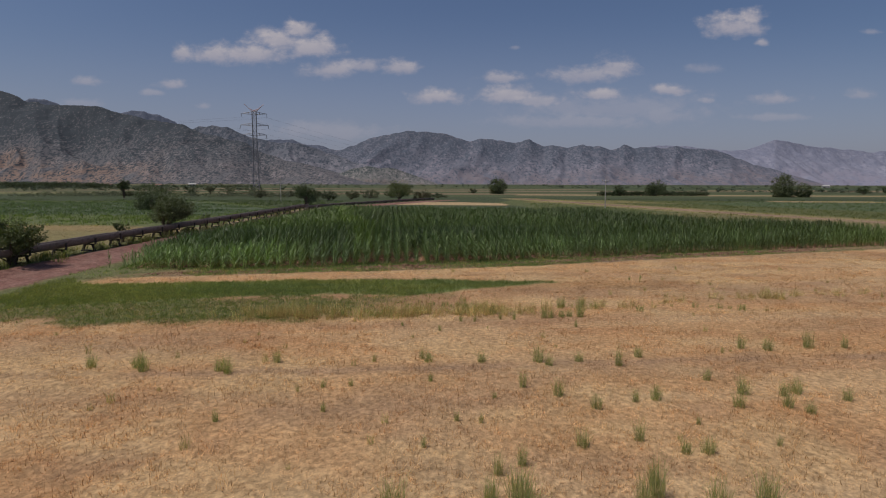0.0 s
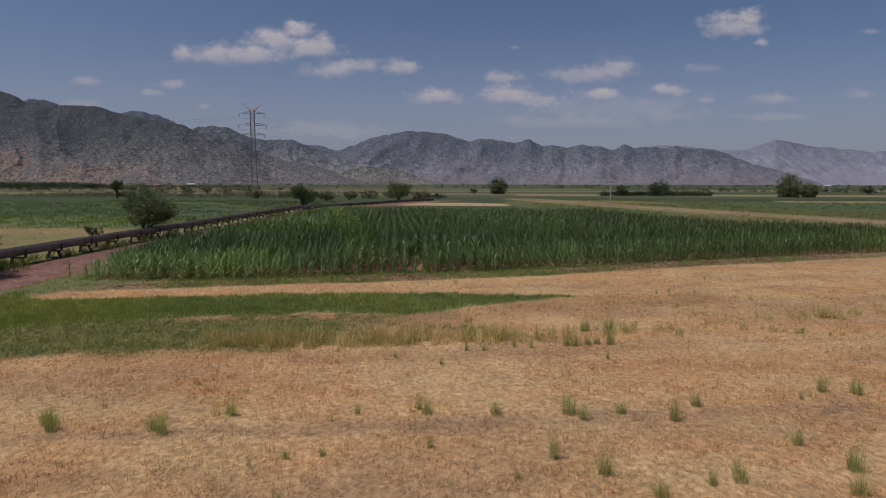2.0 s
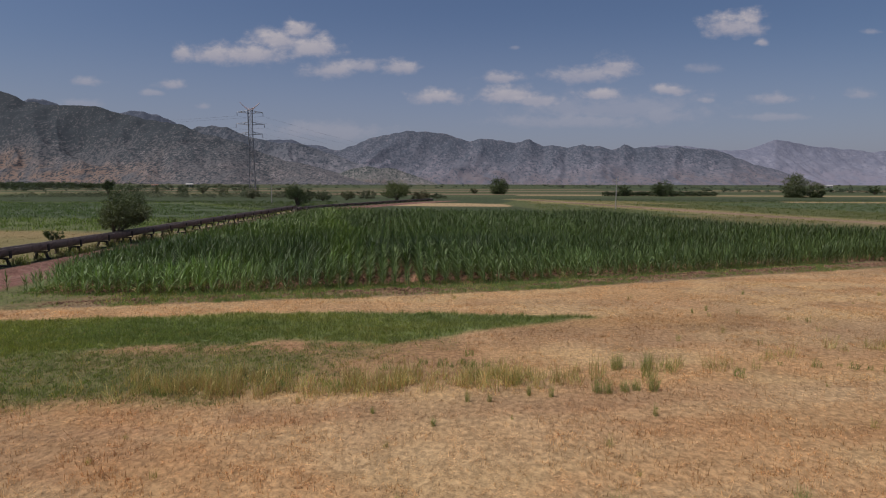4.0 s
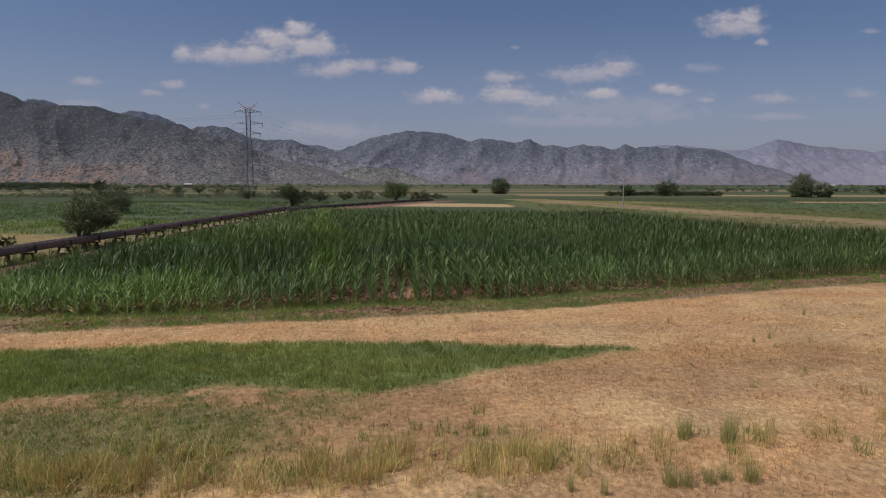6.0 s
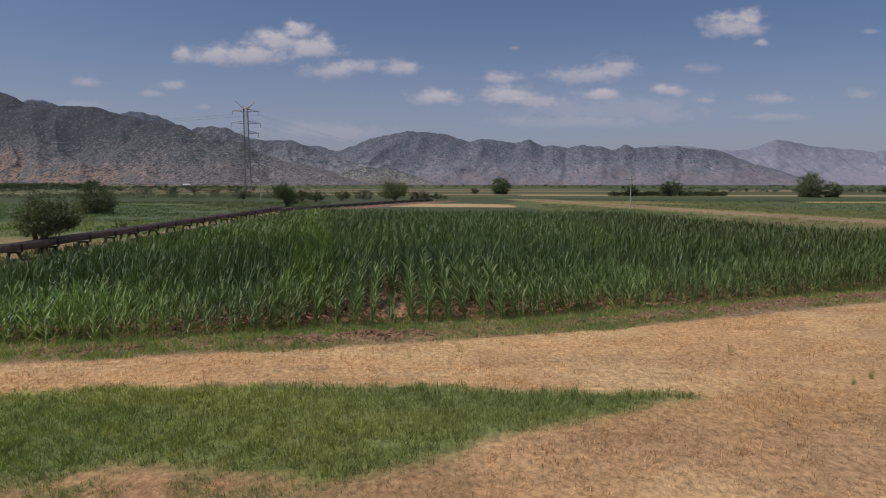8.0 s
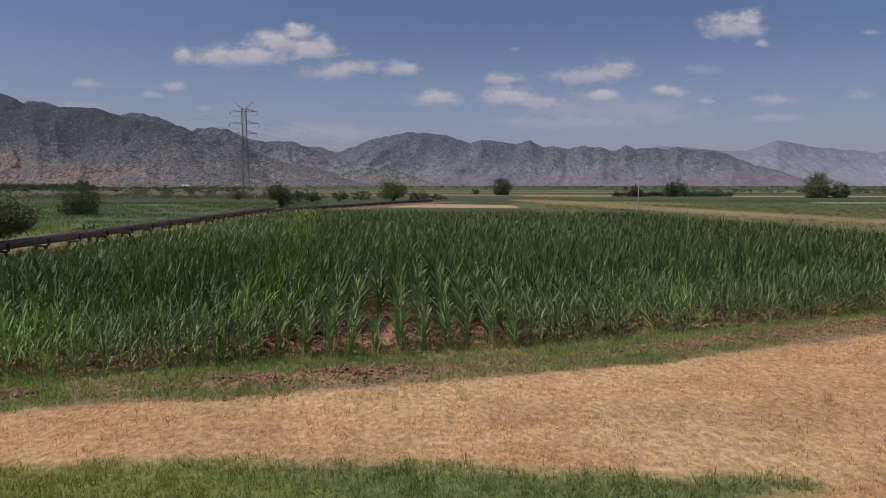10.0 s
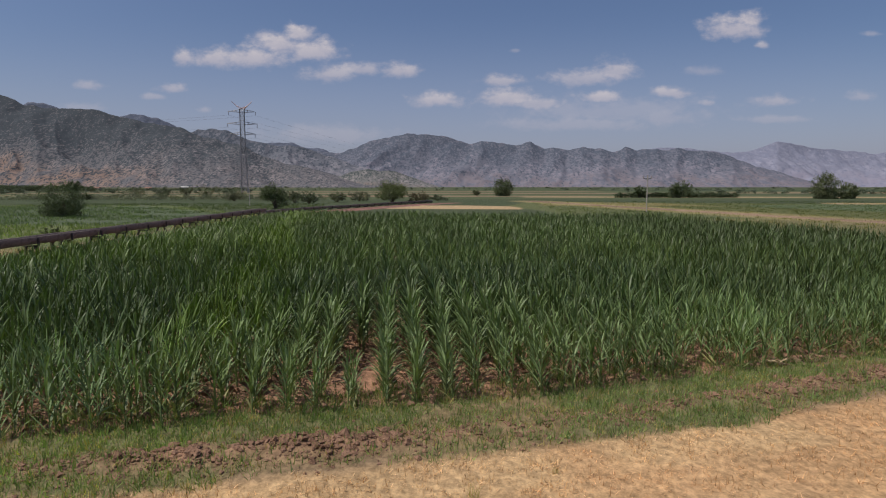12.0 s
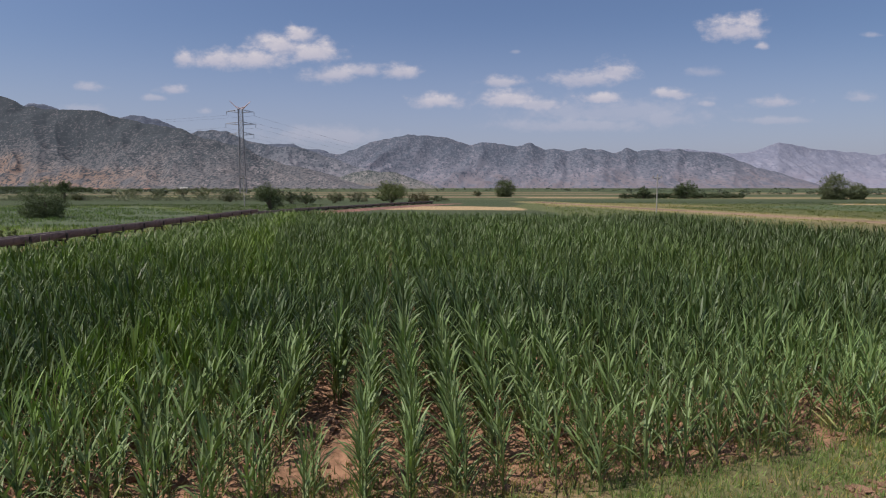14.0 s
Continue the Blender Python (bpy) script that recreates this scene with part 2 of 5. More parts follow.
MIXED = [(-19.3, 27.0), (-9.0, 27.0), (-5.0, 27.0), (-1.0, 26.4), (1.4, 24.6), (2.0, 23.3), (0.4, 21.6), (-4.6, 20.9), (-8.2, 20.4), (-13.0, 19.6), (-19.0, 19.0)]
LOWER = VERGE[len(FRONT) + 2:]
ROAD = [(-21.8, -60.0), (-21.8, 60.0), (-21.9, 105.0), (-18.6, 119.0), (-6.0, 152.0), (3.0, 170.0)]
FLUME = [(-24.5, 20.38), (-24.5, 108.0), (-21.0, 121.0), (-9.0, 153.0), (-2.0, 168.0)]
TRACK = [(70.0, 52.0), (59.0, 72.0), (50.0, 97.0), (38.0, 140.0), (25.0, 190.0)]
C_STRAW, C_GRASS, C_SOIL, C_ROAD, C_CROP, C_PALE = (0.48, 0.30, 0.152), (0.135, 0.165, 0.06), (0.32, 0.182, 0.115), (0.215, 0.112, 0.09), (0.068, 0.084, 0.044), (0.42, 0.30, 0.17)


def bank(x, y):
    """Where the dug bank of clods runs along the verge."""
    d = line_gap(x, y, LOWER)
    many = np.interp(x, [-16, -9, -6.4, -5.2, -4.4, -1.6, -1.0, 0.2, 2, 3, 4.5, 6, 7, 9, 11, 14, 30], [0.3, 0.5, 0.25, 0.4, 1, 1, 0.8, 0.25, 0.3, 0.2, 0.6, 0.4, 0.8, 0.5, 0.6, 0.9, 0.7])
    return np.exp(-((d - 0.75) / 0.4) ** 2) * soft(inside(x, y, VERGE), 0.3) * many * soft(fbm(x * 0.9, y * 0.9, 3, 19) - 0.36, 0.2)


def ground_height(x, y):
    z = 0.05 * (fbm(x * 0.35, y * 0.35, 3, 11) - 0.5)
    near = soft(70 - np.hypot(x, y - 25), 30)
    z = z + near * 0.035 * (fbm(x * 2.1, y * 2.1, 3, 12) - 0.5)
    m = inside(x, y, MAIZE)
    row = (x + 0.09 * (y - 35.0) + 1.57) / 0.63
    furrow = np.cos(2 * math.pi * row)
    z = z + soft(m, 0.8) * (0.07 * furrow + 0.10 * (fbm(x * 2.2, y * 2.2, 3, 17) - 0.5))
    z = z + bank(x, y) * (0.17 + 0.3 * (fbm(x * 2.3, y * 2.3, 4, 13) - 0.5))
    r = line_gap(x, y, ROAD)
    z = z + 0.06 * soft(2.2 - r, 1.2) - 0.05 * np.exp(-((r - 0.85) / 0.25) ** 2)
    z = z + 0.2 * soft(1.5 - line_gap(x, y, FLUME), 1.4)
    return np.where(np.hypot(x, y) > 400, -0.02, z)


def ground_tint(x, y):
    """Albedo of the ground: straw, grass, crops, bare soil and dirt road."""
    n1, n2, n3 = fbm(x * 0.55, y * 0.55, 4, 21), fbm(x * 0.12, y * 0.3, 4, 22), fbm(x * 2.5, y * 2.5, 3, 23)
    jag = (n1 - 0.5) * 2.2 + (n3 - 0.5) * 0.7
    c = np.empty(x.shape + (3,))
    c[:] = C_CROP

    def lay(colour, weight):
        c[:] = c * (1 - weight[..., None]) + np.array(colour) * weight[..., None]

    # far plain: long narrow fields across the view
    strip = grain(x * 0.0016 + 3.1, y * 0.021 + 0.25 * grain(x * 0.006, y * 0.006, 5), 31)
    lay((0.086, 0.102, 0.05), soft(strip - 0.58, 0.08))
    lay((0.22, 0.165, 0.105), soft(strip - 0.82, 0.04))
    lay((0.06, 0.078, 0.04), soft(0.36 - strip, 0.1))
    far_jag = (fbm(x * 0.06, y * 0.06, 3, 33) - 0.5) * 6
    # beyond the flume
    lay((0.13, 0.15, 0.065), soft(inside(x, y, [(-26, 40), (-26, 108), (-60, 150), (-300, 150), (-300, 40)]) + far_jag * 0.3, 2.0))
    lay((0.095, 0.118, 0.068), soft(inside(x, y, [(-34, 86), (-30, 108), (-60, 145), (-300, 145), (-300, 92)]) + far_jag * 0.3, 3.0))
    lay((0.30, 0.22, 0.11), soft(inside(x, y, [(-26, 30), (-26, 62), (-40, 66), (-75, 66), (-120, 60), (-120, 20), (-26, 15)]) + jag, 2.5) * 0.85)
    lay((0.22, 0.19, 0.09), soft(inside(x, y, [(-26, 30), (-26, 56), (-40, 59), (-120, 56), (-120, 20), (-26, 15)]) + jag, 3.0) * 0.85)
    lay((0.33, 0.235, 0.165), soft(1.9 - np.abs(x + 25.0) + jag * 0.5, 0.8) * soft(y - 46, 8) * soft(112 - y, 6) * 0.8)
    # middle distance
    lay(C_PALE, soft(inside(x, y, [(-14, 133), (14, 131), (17, 145), (4, 152), (-6, 150)]) + far_jag * 0.4, 1.5))
    lay((0.115, 0.128, 0.056), soft(inside(x, y, [(16, 83), (48, 98), (36, 140), (24, 186), (14, 150), (18, 120)]) + far_jag * 0.3, 2.0))
    lay((0.108, 0.116, 0.046), soft(inside(x, y, [(60, 75), (52, 98), (40, 140), (30, 180), (150, 150), (180, 60)]) + far_jag * 0.3, 2.0))
    lay((0.095, 0.12, 0.06), soft(inside(x, y, [(80, 105), (62, 150), (120, 175), (220, 160), (220, 95)]) + far_jag * 0.4, 3.0))
    lay(C_PALE, soft(inside(x, y, [(92, 162), (124, 158), (126, 170), (96, 172)]) + far_jag * 0.4, 2.0) * 0.8)
    lay((0.24, 0.20, 0.09), soft(inside(x, y, [(22, 150), (60, 147), (54, 172), (26, 182)]) + far_jag * 0.6, 4.0) * 0.7)
    lay((0.055, 0.075, 0.04), soft(inside(x, y, [(150, 560), (900, 540), (900, 760), (190, 780)]) + far_jag, 8.0) * 0.8)
    lay((0.30, 0.225, 0.13), soft(inside(x, y, [(200, 430), (700, 400), (700, 470), (210, 490)]) + far_jag * 2, 8.0) * 0.8)
    lay((0.17, 0.17, 0.075), soft(inside(x, y, [(-420, 238), (-110, 244), (-100, 290), (-420, 286)]) + far_jag * 0.8, 4.0) * 0.8)
    lay(C_PALE, soft(inside(x, y, [(30, 245), (260, 235), (260, 262), (34, 266)]) + far_jag * 0.8, 3.0) * 0.7)
    lay((0.30, 0.245, 0.12), soft(6.5 - line_gap(x, y, TRACK) + far_jag * 0.5, 3.0) * 0.7)
    lay((0.30, 0.205, 0.135), soft(2.4 - line_gap(x, y, TRACK) + far_jag * 0.25, 1.5))
    lay((0.20, 0.135, 0.095), soft(2.0 - line_gap(x, y, TRACK) + far_jag * 0.2, 1.2) * soft(fbm(x * 0.09, y * 0.05, 3, 35) - 0.45, 0.15) * 0.8)
    lay((0.20, 0.17, 0.08), soft(inside(x, y, [(15, 80), (22, 80), (40, 50), (60, 50), (56, 72), (47, 97), (35, 100)]) + jag, 2.0) * 0.7)
    # the stubble field round the start of the way
    stub = inside(x, y, [(-19.8, -70), (-19.7, 29.0), (-12, 30.5), (-3.1, 32.2), (4.8, 34.2), (18.6, 39.0), (41, 46.5), (62, 52), (75, 20), (75, -70)])
    s = soft(stub + jag * 0.25, 0.5)
    lay(C_STRAW, s)
    lay((0.40, 0.21, 0.095), s * soft(fbm(x * 0.10, y * 0.16, 4, 40) - 0.52, 0.16) * 0.3)
    lay((0.52, 0.36, 0.19), s * soft(fbm(x * 0.22, y * 0.34, 4, 41) - 0.54, 0.14) * 0.7)
    lay((0.30, 0.20, 0.13), s * soft(fbm(x * 0.35 + 9, y * 0.42, 5, 42, 0.6) - 0.60, 0.10) * 0.3)
    lay((0.40, 0.20, 0.09), s * soft(inside(x, y, [(-18, 16.6), (0, 17.4), (14, 18.2), (24, 19.6), (24, 22.6), (10, 20.8), (0, 19.8), (-18, 18.8)]) + jag, 1.6) * 0.32)
    lay((0.31, 0.20, 0.125), s * soft(fbm(x * 0.07 + 4, y * 0.55 - x * 0.05, 4, 43) - 0.57, 0.1) * 0.3)
    lay((0.53, 0.375, 0.21), s * soft(fbm(x * 0.08, y * 0.6 - x * 0.054, 4, 44) - 0.57, 0.1) * 0.45)
    row = y - 15.1 - 0.09 * x + jag * 0.35                              # a shallow wheel rut across the stubble
    lay((0.27, 0.18, 0.12), s * np.exp(-(row / 0.28) ** 2) * soft(n1 - 0.42, 0.2) * 0.6)
    lay((0.29, 0.17, 0.08), s * soft(inside(x, y, [(5.5, 28.4), (12, 29.2), (14, 28.2), (9, 26.4), (4, 26.4), (2.6, 27.0)]) + jag, 1.5) * 0.42)
    # grass patch, the mixed ground below it and the field's verge
    mixed = soft(inside(x, y, MIXED) + jag * 0.8, 1.6)
    lay((0.35, 0.205, 0.11), mixed * 0.8)
    lay((0.135, 0.145, 0.06), mixed * np.maximum(soft(0.6 * n1 + 0.4 * n3 - 0.47, 0.2) * (0.25 + 0.75 * soft(-2.5 - x, 3)), 0.85 * soft(-3.0 - x, 3) * soft(24.1 + jag * 0.4 - y, 1.2) * soft(y - 20.2 + jag * 0.6, 1.6)) * 0.9)
    g = soft(inside(x, y, GREEN) + jag * 0.35, 0.6)
    lay(C_GRASS, g)
    lay((0.19, 0.20, 0.06), g * soft(n2 - 0.5, 0.2) * 0.7)
    v = soft(inside(x, y, VERGE) + jag * 0.35, 0.4)
    lay(C_SOIL, v)
    lay((0.135, 0.152, 0.066), v * (0.6 + 0.4 * soft(n1 - 0.42, 0.2)) * (1 - 0.9 * bank(x, y)) * 0.85)
    # road, its shoulders, and the soil under the maize
    r = line_gap(x, y, ROAD)
    lay((0.155, 0.16, 0.07), soft(4.2 - r + jag * 0.8, 1.0) * soft(60 - y, 30))
    lay(C_ROAD, soft(1.9 - r + jag * 0.2, 0.5))
    lay((0.27, 0.165, 0.135), soft(1.5 - r + jag * 0.3, 0.6) * soft(n3 - 0.5, 0.2) * 0.6)
    m = soft(inside(x, y, MAIZE) + jag * 0.15, 0.4)
    lay(C_SOIL, m)
    lay((0.33, 0.19, 0.12), m * soft(n3 - 0.52, 0.2) * 0.6)
    return c


def graded(lo, hi, step, near, far_lo, far_hi):
    """Grid lines: fine between lo and hi, about a metre apart as far as near beyond them, then ever wider."""
    def outward(start, end, sign):
        s, v, out = step, start, []
        while sign * v < sign * end:
            s = min(s * 1.12, 1.7) if abs(v - start) < near else s * 1.25
            v += sign * s
            out.append(v)
        return out
    inner = list(np.arange(lo, hi + step * 0.5, step))
    return np.array(outward(inner[0], far_lo, -1)[::-1] + inner + outward(inner[-1], far_hi, 1))


gx, gy = graded(-26.0, 34.0, 0.29, 130.0, -4700, 4700), graded(7.5, 45.0, 0.23, 230.0, -4000, 4700)
X, Y, quads = sheet(gx, gy, None)
Z = ground_height(X, Y)
GROUND = tinted("field ground", 0.95, 0.1, 0.78, 1.2, 5.0)
litter = GROUND.noise(GROUND.place, 26.0, 5.0, 0.7)
old = GROUND.bsdf.inputs["Base Color"].links[0].from_socket
fleck = GROUND.put("ShaderNodeCombineColor")
lie = GROUND.vmath("MULTIPLY", GROUND.place, (1.1, 0.85, 1.0))
lumps = GROUND.math("ADD", GROUND.math("MULTIPLY", litter, 0.34), GROUND.math("ADD", GROUND.math("MULTIPLY", GROUND.noise(lie, 8.0, 2.0, 0.5), 0.42), GROUND.math("MULTIPLY", GROUND.noise(lie, 2.2, 6.0, 0.72), 0.24)))
for k in range(3):
    GROUND.link(GROUND.ramp(lumps, 0.36, 0.64, 0.62, 1.27), fleck.inputs[k])
GROUND.link(GROUND.mix(1.0, old, fleck.outputs[0], "MULTIPLY"), GROUND.bsdf.inputs["Base Color"])
bump(GROUND, GROUND.math("ADD", litter, GROUND.noise(GROUND.place, 7.0, 4.0, 0.6)), 0.5, 0.05)
tagged(new("ground", mesh_from("ground", np.stack([X, Y, Z], -1), quads, np.full(len(quads), 4), GROUND.made, ground_tint(X, Y).reshape(-1, 3), True)),
       "flat farmland with golden stubble, green grass patches and a reddish dirt road", "ground", kind="structure")

# ---- mountains ----
def rock(name, stone, shrub, earth, speck, bare, low, top, east=9000.0):
    """Limestone slopes: pale outcrops among scrub, which grows thicker with height, and bare reddish earth below the height low. speck: metres across a shrub. east: where the bare earth ends."""
    n = material(name, 0.95, 0.05)
    lie = n.vmath("MULTIPLY", n.place, (1.0, 0.45, 1.0))
    broad, patch = n.noise(lie, 1 / 240.0, 3.0, 0.55), n.noise(lie, 1 / 75.0, 4.0, 0.6)
    dots = n.noise(lie, 1.0 / speck, 3.0, 0.62)
    ledge = n.noise(n.vmath("MULTIPLY", lie, (0.85, 1.0, 1.15)), 0.5 / speck, 5.0, 0.7)
    sep3 = n.put("ShaderNodeSeparateXYZ")
    n.link(n.place, sep3.inputs[0])
    z = n.math("ADD", sep3.outputs[2], n.math("MULTIPLY", n.math("SUBTRACT", broad, 0.5), top * 0.9))
    foot, high = n.ramp(z, low * 0.3, low * 1.5, 1.0, 0.0), n.ramp(z, low * 0.5, top, -0.06, 0.035)
    mid = tuple(0.55 * a + 0.45 * b for a, b in zip(shrub, stone))
    out = n.math("ADD", n.math("MULTIPLY", ledge, 0.62), n.math("MULTIPLY", patch, 0.38))
    cliff = n.mix(n.ramp(n.math("SUBTRACT", out, high), 0.50 - bare, 0.60 - bare), mid, stone)
    ground = n.mix(n.math("MULTIPLY", n.math("MULTIPLY", foot, n.ramp(sep3.outputs[0], east - 250.0, east + 150.0, 1.0, 0.12)), n.ramp(patch, 0.36, 0.56)), cliff, earth)
    bush = n.math("ADD", n.math("ADD", n.math("MULTIPLY", dots, 0.66), n.math("MULTIPLY", patch, 0.14)), n.math("MULTIPLY", n.math("SUBTRACT", 1.0, ledge), 0.2))
    n.link(n.mix(n.ramp(n.math("ADD", bush, high), 0.49 + bare, 0.57 + bare), ground, shrub), n.bsdf.inputs["Base Color"])
    return n.made


def mountain(name, skyline, near, far, mat, label, seed, rough, steps, width=420.0, skew=0.0):
    """A range from its skyline (slopes across and up from straight ahead), foot and ridge distance, cut by gullies."""
    u0, u1 = skyline[0][0], skyline[-1][0]
    us, rs = np.linspace(u0, u1, steps), np.concatenate([np.linspace(0, 1, 150), np.linspace(1.02, 1.5, 12)])
    U, R = np.meshgrid(us, rs)
    D = near + (far - near) * R
    Xm, Ym = U * D, D
    crest = np.interp(U, [p[0] for p in skyline], [p[1] for p in skyline])
    H = crest * far + EYE
    wx = Xm + skew * (Ym - near) + 260 * (fbm(Xm / 500, Ym / 500, 3, seed + 20) - 0.5)
    wy = Ym + 260 * (fbm(Xm / 500 + 9, Ym / 500, 3, seed + 30) - 0.5)
    spur = ridged(wx / width + 7.3 * seed, wy / (width * 2.2), 4, seed, 0.48)
    knob = fbm(Xm / 80, Ym / 80, 3, seed + 50, 0.5)
    k = np.clip(R, 0, 1)
    shape = np.where(R <= 1, 0.45 * k + 0.55 * k ** 1.4, 1 - (R - 1) * 0.9)
    cut = rough * (0.78 - spur) * np.sin(np.pi * k ** 0.8) ** 0.7
    Zm = H * (shape - cut) + (knob - 0.5) * 30 * np.minimum(1, H / 160) * np.clip(R * 5, 0, 1)
    Zm = np.minimum(Zm, (crest + 0.0012 + 0.005 * (knob - 0.42)) * D + EYE)
    Zm = np.where(R <= 0.001, -6.0, Zm)
    _, _, q = sheet(us, rs, None)
    tagged(new(name, mesh_from(name, np.stack([Xm, Ym, Zm], -1), q, np.full(len(q), 4), mat, None, True)), label, "mountain", kind="structure")


LEFT_RANGE = [(-1.0202, 0.1931), (-0.8764, 0.1742), (-0.7629, 0.1582), (-0.7316, 0.1471), (-0.71, 0.1369), (-0.6754, 0.1299), (-0.6429, 0.1321), (-0.6175, 0.1308), (-0.5981, 0.1294), (-0.5758, 0.1256), (-0.5548, 0.1174), (-0.5248, 0.1116), (-0.4957, 0.1059), (-0.4723, 0.103),
              (-0.447, 0.0977), (-0.4287, 0.0904), (-0.4065, 0.0812), (-0.3781, 0.0773), (-0.3469, 0.0696), (-0.31, 0.054), (-0.273, 0.0398), (-0.1982, 0.0237), (-0.139, 0.006), (-0.0993, 0.0)]
SHOULDER = [(-0.5428, 0.0589), (-0.4476, 0.0861), (-0.4206, 0.0943), (-0.395, 0.0972), (-0.3725, 0.0948), (-0.3464, 0.0827), (-0.328, 0.0759), (-0.2977, 0.0696), (-0.271, 0.072), (-0.2405, 0.0676), (-0.1975, 0.0511), (-0.1484, 0.0354), (-0.0892, 0.0197), (-0.0199, 0.0)]
MID_RANGE = [(-0.5, 0.08), (-0.335, 0.06), (-0.305, 0.0666), (-0.257, 0.0648), (-0.179, 0.0545), (-0.14, 0.0719), (-0.111, 0.0815), (-0.038, 0.0893), (0.015, 0.0819), (0.044, 0.0724), (0.065, 0.0754), (0.099, 0.0724), (0.124, 0.0674), (0.149, 0.0747), (0.161, 0.0694), (0.173, 0.0645), (0.188, 0.0664), (0.212, 0.0625), (0.237, 0.0664),
             (0.257, 0.0625), (0.267, 0.0645), (0.286, 0.0605), (0.303, 0.0605), (0.311, 0.0655), (0.331, 0.0605), (0.346, 0.0645), (0.365, 0.0655), (0.382, 0.0615), (0.4, 0.0645), (0.414, 0.0605), (0.449, 0.0625), (0.469, 0.0565), (0.508, 0.0425), (0.571, 0.026), (0.66, 0.0)]
FAR_RANGE = [(0.3, 0.06), (0.384, 0.0658), (0.491, 0.0566), (0.53, 0.0625), (0.572, 0.076), (0.626, 0.0666), (0.695, 0.0591), (0.792, 0.0537), (1.0, 0.06), (1.2, 0.05)]
HILL = [(-0.2285, 0.0), (-0.1985, 0.0079), (-0.1585, 0.0242), (-0.1307, 0.0305), (-0.109, 0.0261), (-0.0822, 0.0251), (-0.0545, 0.0158), (-0.0298, 0.006), (-0.0099, 0.0)]
BACK_RANGE = [(-0.7868, 0.088), (-0.734, 0.1313), (-0.7059, 0.1396), (-0.6804, 0.1406), (-0.6555, 0.1342), (-0.6274, 0.1169), (-0.5689, 0.1121), (-0.5489, 0.1174), (-0.532, 0.1217), (-0.5094, 0.1217), (-0.4873, 0.114), (-0.4586, 0.1015), (-0.4233, 0.0802), (-0.3549, 0.0686),
              (-0.2956, 0.073), (-0.2582, 0.072), (-0.2405, 0.0676), (-0.2239, 0.0642), (-0.2071, 0.0642), (-0.1856, 0.0555), (-0.1581, 0.0491), (-0.099, 0.0296)]
# haze is mixed into these colours: the farther the range, the paler and bluer
mountain("mountain_east", FAR_RANGE, 3850, 4450, rock("far limestone, haze mixed in", (0.245, 0.245, 0.30), (0.168, 0.18, 0.238), (0.225, 0.215, 0.265), 20.0, -0.01, 90, 330), "distant hazy blue-grey mountain range", 4, 0.6, 300, 520, 0.5)
mountain("mountain_middle", MID_RANGE, 3250, 3900, rock("grey limestone, haze mixed in", (0.205, 0.195, 0.228), (0.086, 0.10, 0.128), (0.18, 0.16, 0.176), 14.0, -0.02, 80, 260), "grey limestone mountain range with dark scrub", 2, 0.5, 640, 430, -0.35)
mountain("mountain_behind", BACK_RANGE, 3450, 4000, rock("scrub slopes, blue haze mixed in", (0.18, 0.188, 0.23), (0.098, 0.112, 0.148), (0.17, 0.165, 0.19), 18.0, -0.03, 60, 260), "dark bluish peaks behind a rocky mountain", 6, 0.6, 300, 360, 0.3)
mountain("mountain_shoulder", SHOULDER, 2750, 3150, rock("shoulder scrub, haze mixed in", (0.20, 0.195, 0.215), (0.072, 0.085, 0.105), (0.165, 0.15, 0.16), 13.0, 0.0, 60, 260), "scrubby grey mountain shoulder behind a rocky slope", 9, 0.8, 300, 300, 0.4)
mountain("mountain_west", LEFT_RANGE, 2080, 2600, rock("scrubby limestone slopes", (0.215, 0.195, 0.20), (0.060, 0.069, 0.078), (0.235, 0.165, 0.132), 8.5, -0.066, 95, 300, -1080.0), "scrub-covered rocky mountain with pale outcrops", 1, 0.5, 620, 380, 0.7)
mountain("mountain_foothill", HILL, 2420, 2560, rock("foothill scrub", (0.25, 0.23, 0.22), (0.066, 0.078, 0.078), (0.17, 0.145, 0.13), 8.0, -0.03, 12, 90), "low scrubby foothill before the range", 3, 0.5, 200, 160)

# ---- the maize field ----
def ribbon(base, heading, length, width, rise, droop, segs, fold, twist):
    """A maize leaf: a strip that climbs, arches and tapers, folded along its rib. Returns points and faces."""
    pts, faces = [], []
    p, ang = np.array(base, float), rise
    side = np.array([-math.sin(heading), math.cos(heading), 0.0])
    out = np.array([math.cos(heading), math.sin(heading), 0.0])
    cols = 3 if fold else 2
    for k in range(segs + 1):
        f = k / segs
        w = width * (0.55 + 0.9 * f if f < 0.35 else 0.87 * (1 - ((f - 0.35) / 0.65) ** 1.6)) * 0.5
        s = side * math.cos(twist * f) + np.array([0, 0, 1.0]) * math.sin(twist * f)
        if k == segs:
            pts.append(p.copy())
        elif fold:
            pts += [p - s * w + np.array([0, 0, w * 0.5]), p.copy(), p + s * w + np.array([0, 0, w * 0.5])]
        else:
            pts += [p - s * w, p + s * w]
        ang -= droop / segs * (0.15 + 2.2 * f * f)
        p = p + (out * math.cos(ang) + np.array([0, 0, 1.0]) * math.sin(ang)) * length / segs
    for k in range(segs):
        a, b = k * cols, (k + 1) * cols
        for c in range(cols - 1):
            faces.append((a + c, a + c + 1, b) if k == segs - 1 else (a + c, a + c + 1, b + c + 1, b + c))
    return pts, faces


